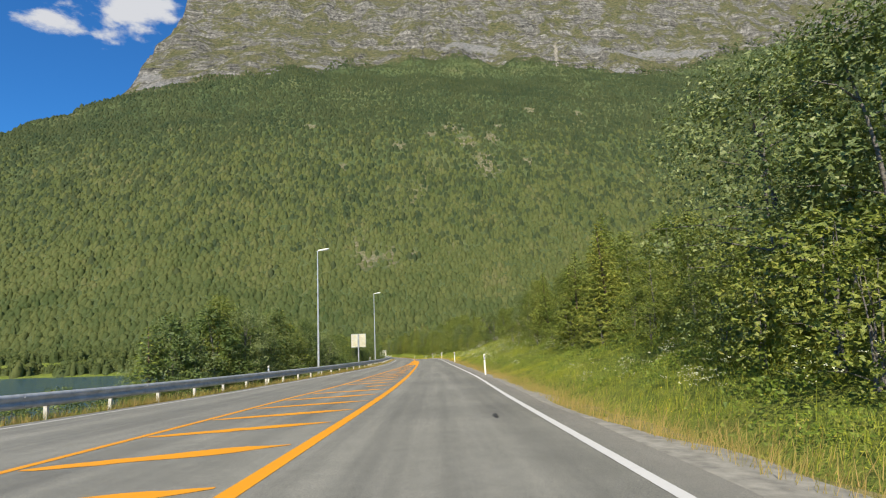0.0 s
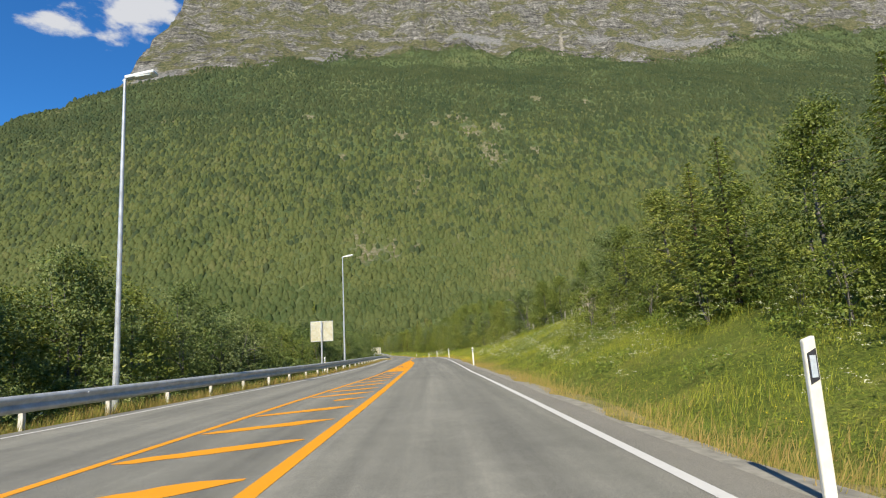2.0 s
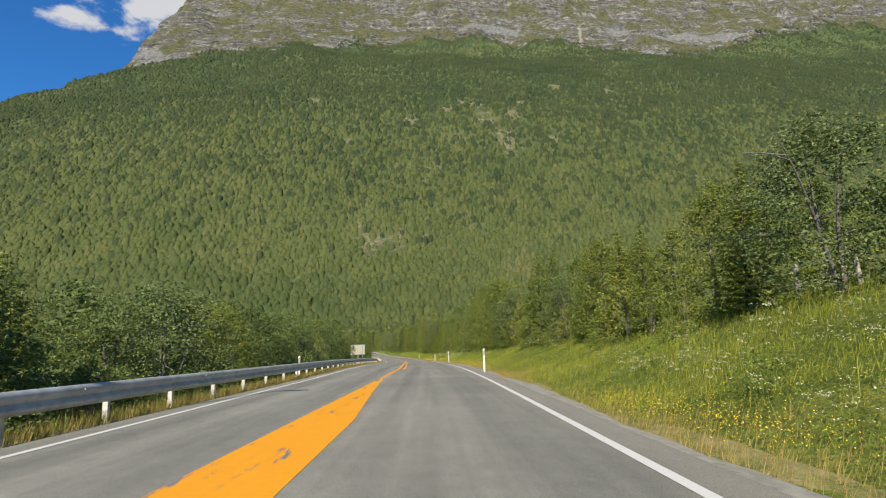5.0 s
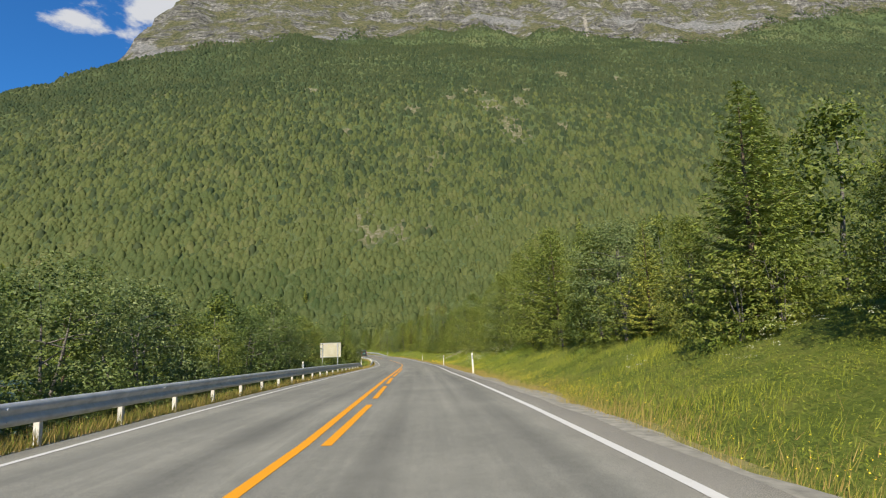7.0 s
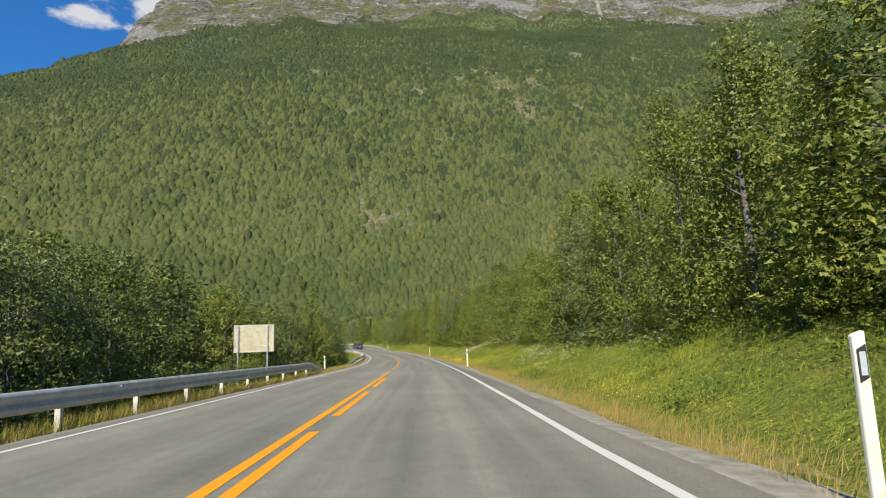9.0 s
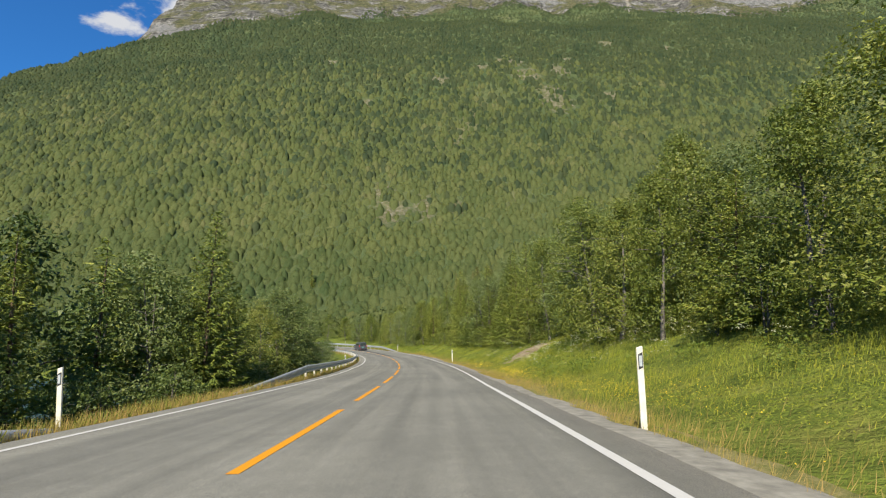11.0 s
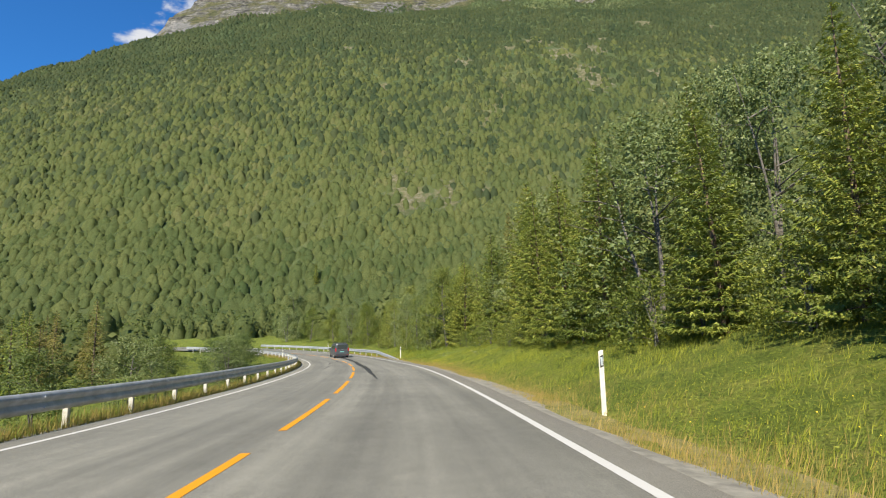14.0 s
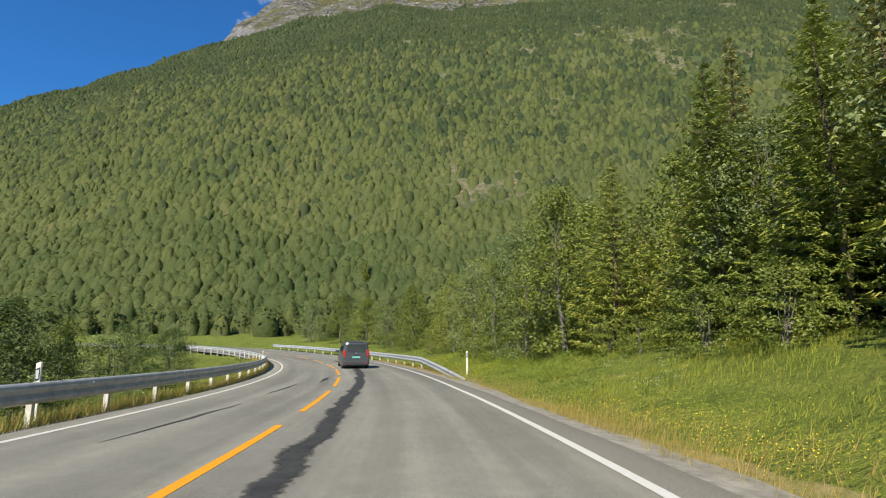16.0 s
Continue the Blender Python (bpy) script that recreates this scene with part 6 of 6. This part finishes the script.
def umbels():
    """White cow parsley: stems with flat clusters of tiny heads."""
    rng = np.random.default_rng(29)
    n = 4600
    s, l = rng.uniform(0, 275, n), rng.uniform(4.6, 11, n)
    dense = 0.8 * fractal(s, l, 9.0, 27, 3) + np.interp(s, [0, 20, 44, 60, 75, 100, 125, 136, 145, 182, 190, 200, 210, 275], [0.05, 0.2, 0.4, 0.65, 0.75, -0.1, -0.4, -0.1, -0.4, -0.2, 0.1, 0.1, -0.3, -0.4])
    keep = (rng.random(n) < np.clip(dense, 0.0, 0.75)) & ~bare(s, l)
    s, l = s[keep], l[keep]
    p = road(s, l)
    p[:, 2] = land(p[:, 0], p[:, 1])
    h = rng.uniform(0.5, 1.0, len(p))
    heads, sizes, stems = [], [], []
    for q, top in zip(p, h):
        for k in range(rng.integers(4, 10)):
            c = q + np.array([rng.normal(0, 0.17), rng.normal(0, 0.17), top + rng.normal(0, 0.09)])
            m = 9
            heads.append(c + np.stack([rng.normal(0, 0.04, m), rng.normal(0, 0.04, m), rng.normal(0, 0.01, m)], 1))
            sizes.append(rng.uniform(0.006, 0.014, m))
    discs(np.concatenate(heads), np.concatenate(sizes), rng, "cow_parsley", "white cow parsley flowering among the grass", MAT_UMBEL, 0.4)
    blades("cow_parsley_stems", "thin green stems of the white flowers", s, l, h, np.full(len(s), 0.012), MAT_GRASS, rng)


umbels()


def soil_patch():
    """A bare, slipped patch on the bank."""
    s, l = np.meshgrid(np.linspace(192.0, 206.0, 60), np.linspace(4.6, 10.6, 44))
    p = road(s.ravel(), l.ravel())
    inside = 1.0 + 0.4 * value_noise(s, l, 0.9, 15) - np.hypot((s - 197.6 - 0.75 * (l - 6.0)) / 2.1, (l - 7.6) / 2.1)
    p[:, 2] = land(p[:, 0], p[:, 1]) + np.clip(inside.ravel() * 0.2, -0.3, 0.02) + 0.03 * fractal(s.ravel(), l.ravel(), 0.6, 3, 3)
    i = (np.arange(43)[:, None] * 60 + np.arange(59)[None]).ravel()
    m, n, k, b = material("soil", 0.95, 0.0, 0.15)
    pos = position(n)
    v = maths(n, k, "ADD", maths(n, k, "MULTIPLY", noise_tex(n, k, 1.3, 7, 0.7, pos), 0.6), maths(n, k, "MULTIPLY", noise_tex(n, k, 18.0, 5, 0.7, pos), 0.4))
    k.new(ramp(n, k, v, [(0.36, (0.11, 0.10, 0.04)), (0.47, (0.22, 0.165, 0.105)), (0.58, (0.30, 0.235, 0.165)), (0.7, (0.40, 0.33, 0.25))]), b.inputs["Base Color"])
    bump(n, k, b, v, 0.9, 0.08)
    ob = mesh_object("bare_soil", p, np.stack([i, i + 1, i + 61, i + 60], 1)[:, ::-1], m, smooth=True)
    tagged(ob, "bare brown soil showing through the grassy bank", "soil", kind="structure")


soil_patch()

# ---------------------------------------------------------------- marks on the asphalt



def tar_material():
    """Worn tar that frays out towards its edges; v runs across it."""
    m, n, l, b = material("tar", 0.65, 0.0, 0.35)
    pos = position(n)
    uv = n.new("ShaderNodeUVMap")
    sep = n.new("ShaderNodeSeparateXYZ")
    l.new(uv.outputs[0], sep.inputs[0])
    mid = maths(n, l, "ABSOLUTE", maths(n, l, "MULTIPLY_ADD", sep.outputs[1], 2.0, -1.0))
    fray = maths(n, l, "ADD", maths(n, l, "MULTIPLY", noise_tex(n, l, 6.0, 8, 0.75, pos), 1.3), maths(n, l, "MULTIPLY", mid, -0.8))
    l.new(ramp(n, l, noise_tex(n, l, 3.0, 5, 0.6, pos), [(0.3, (0.022, 0.022, 0.024)), (0.7, (0.05, 0.05, 0.05))]), b.inputs["Base Color"])
    clear = n.new("ShaderNodeBsdfTransparent")
    mixer = n.new("ShaderNodeMixShader")
    l.new(ramp(n, l, fray, [(0.02, (0, 0, 0)), (0.34, (1, 1, 1))]), mixer.inputs[0])
    l.new(clear.outputs[0], mixer.inputs[1])
    l.new(b.outputs[0], mixer.inputs[2])
    l.new(mixer.outputs[0], n["Material Output"].inputs["Surface"])
    return m


MAT_TAR = tar_material()


def tar(label, s, lat, wide):
    s = np.asarray(s, float)
    edge = 0.25 * wide * value_noise(s, 0 * s, 0.7, 31)
    tagged(ribbon("tar_seal", s, lat - wide * 0.65 + edge, lat + wide * 0.65 + edge * 0.6, 0.004, MAT_TAR, uv=True, across=True), label, "tar seal", kind="structure")


sb = np.arange(232.0, 290.0, 0.4)
tar("long dark band of fresh tar curving along the bend", sb, np.interp(sb, [232, 240, 250, 258, 273, 290], [-0.95, -1.25, -1.42, -1.4, -0.95, -0.6]), np.interp(sb, [232, 240, 246, 262, 275, 290], [0.05, 0.3, 0.42, 0.45, 0.5, 0.3]))
for s, lat, long, wide in ((194.6, 1.62, 1.4, 0.11), (191.8, 1.95, 0.7, 0.07), (9.3, 1.1, 0.9, 0.1), (247, -4.3, 6.0, 0.12), (256, -4.0, 5.0, 0.14), (262.0, -2.9, 4.0, 0.2)):
    sp = np.arange(s, s + long, 0.1)
    tar("small dark tar repair on the asphalt", sp, lat + 0.06 * (sp - s), wide * np.sin(np.pi * np.clip((sp - s + 0.05) / (long + 0.1), 0, 1)) + 0.02)

# ---------------------------------------------------------------- the van ahead

MAT_VAN = plain("grey_car_paint", (0.075, 0.085, 0.095), 0.3, 0.35, 0.06, 2.0, 0.0)
MAT_RUBBER = plain("rubber", (0.025, 0.025, 0.027), 0.8, 0, 0.1, 20.0, 0.2)
MAT_TRIM = plain("dark_trim", (0.035, 0.037, 0.04), 0.55, 0, 0.1, 10.0, 0.05)
MAT_RED = plain("red_lamp_glass", (0.42, 0.015, 0.012), 0.18, 0, 0.1, 10.0, 0.0)
MAT_GLASS = plain("tinted_glass", (0.03, 0.038, 0.042), 0.06, 0, 0.05, 2.0, 0.0, 0.9)
MAT_PLATE = plain("number_plate", (0.16, 0.42, 0.40), 0.4, 0, 0.05, 9.0, 0.0)
MAT_RIM = plain("alloy", (0.45, 0.46, 0.47), 0.35, 0.8, 0.06, 9.0, 0.0)


def loft(bm, rings):
    """Skins closed rings of the same number of corners."""
    made = [[bm.verts.new(p) for p in ring] for ring in rings]
    count = len(rings[0])
    for a, b in zip(made, made[1:]):
        for k in range(count):
            bm.faces.new((a[k], a[(k + 1) % count], b[(k + 1) % count], b[k]))
    bm.faces.new(made[0][::-1])
    bm.faces.new(made[-1])
    return bm


def small_van(s, lat):
    p = road(s, lat)
    top = thing("van", "dark grey small family van driving away with tinted rear window", "van", pose(p[0], p[1], p[2], 0, 0, heading(s)))

    def ring(y, half, low, waist, roof, inset):
        """A cross-section: sills, bulging waist, sloping windows and a rounded roof."""
        side = [(half * 0.93, low), (half, low + 0.18), (half, waist), (half - inset * 0.55, (waist + roof) / 2), (half - inset, roof - 0.10), (half - inset - 0.13, roof - 0.02)]
        return [(x, y, z) for x, z in side] + [(0, y, roof)] + [(-x, y, z) for x, z in side[::-1]]

    bm = bmesh.new()
    loft(bm, [ring(-2.17, 0.80, 0.36, 0.98, 1.70, 0.16), ring(-2.10, 0.885, 0.26, 1.0, 1.80, 0.17), ring(-1.5, 0.90, 0.22, 1.02, 1.84, 0.17), ring(-0.2, 0.90, 0.22, 1.02, 1.84, 0.17),
              ring(0.75, 0.90, 0.22, 1.0, 1.76, 0.19), ring(1.15, 0.89, 0.22, 0.98, 1.42, 0.26), ring(1.5, 0.88, 0.22, 0.96, 1.10, 0.3), ring(2.1, 0.82, 0.26, 0.80, 0.90, 0.25), ring(2.22, 0.72, 0.32, 0.66, 0.72, 0.2)])
    bmesh.ops.bevel(bm, geom=list(bm.edges), offset=0.012, segments=1, affect="EDGES")
    body = part("body", bm, MAT_VAN, top)
    for name, size, at, mat, bev, label in (
        ("rear_window", (1.20, 0.03, 0.52), (0, -2.165, 1.38), MAT_GLASS, 0.012, "dark tinted glass"),
        ("rear_bumper", (1.66, 0.16, 0.26), (0, -2.17, 0.43), MAT_TRIM, 0.04, "dark plastic bumper"),
        ("number_plate", (0.52, 0.02, 0.11), (0, -2.195, 0.80), MAT_PLATE, 0.004, "plain green-blue plate"),
        ("rear_wiper", (0.5, 0.02, 0.025), (0.12, -2.19, 1.16), MAT_TRIM, 0.004, ""),
        ("door_handle", (0.34, 0.03, 0.05), (0, -2.19, 0.98), MAT_TRIM, 0.008, ""),
    ):
        bm = bmesh.new()
        box(bm, size, at, bev)
        part(name, bm, mat, top, label)
    bm = bmesh.new()
    rod(bm, (0, -2.185, 1.05), (0, -2.20, 1.05), 0.055, 0.05, 20)
    part("badge", bm, MAT_RIM, top)
    for x in (-1, 1):
        bm = bmesh.new()
        box(bm, (0.15, 0.10, 0.42), (x * 0.765, -2.13, 1.05), 0.03)
        part("tail_light", bm, MAT_RED, top, "tall red tail light")
        bm = bmesh.new()
        box(bm, (0.14, 0.03, 0.05), (x * 0.62, -2.255, 0.42), 0.01)
        part("reflector", bm, MAT_RED, top)
        bm = bmesh.new()
        box(bm, (0.24, 0.12, 0.17), (x * 1.02, 0.85, 1.08), 0.04)
        part("wing_mirror", bm, MAT_TRIM, top)
        bm = bmesh.new()
        box(bm, (0.035, 2.5, 0.04), (x * 0.66, -0.55, 1.88), 0.012)
        part("roof_rail", bm, MAT_TRIM, top)
        bm = bmesh.new()
        box(bm, (0.02, 2.3, 0.36), (x * 0.825, -0.75, 1.32), 0.008, Euler((0, x * -0.24, 0)).to_matrix())
        part("side_window", bm, MAT_GLASS, top, "dark tinted glass")
        for y in (-1.35, 1.38):
            bm = bmesh.new()
            rod(bm, (x * 0.68, y, 0.31), (x * 0.89, y, 0.31), 0.31, 0.31, 28)
            bmesh.ops.bevel(bm, geom=[e for e in bm.edges if len(e.link_faces) == 2 and e.calc_face_angle(0) > 0.8], offset=0.04, segments=2, affect="EDGES")
            wheel = part("wheel", bm, MAT_RUBBER, top)
            bm = bmesh.new()
            rod(bm, (x * 0.87, y, 0.31), (x * 0.90, y, 0.31), 0.2, 0.17, 20)
            part("rim", bm, MAT_RIM, wheel)
    bm = bmesh.new()
    box(bm, (0.9, 0.05, 0.04), (0, -2.13, 1.79), 0.015)
    part("spoiler", bm, MAT_VAN, top)
    return top


small_van(277.2, -0.9)
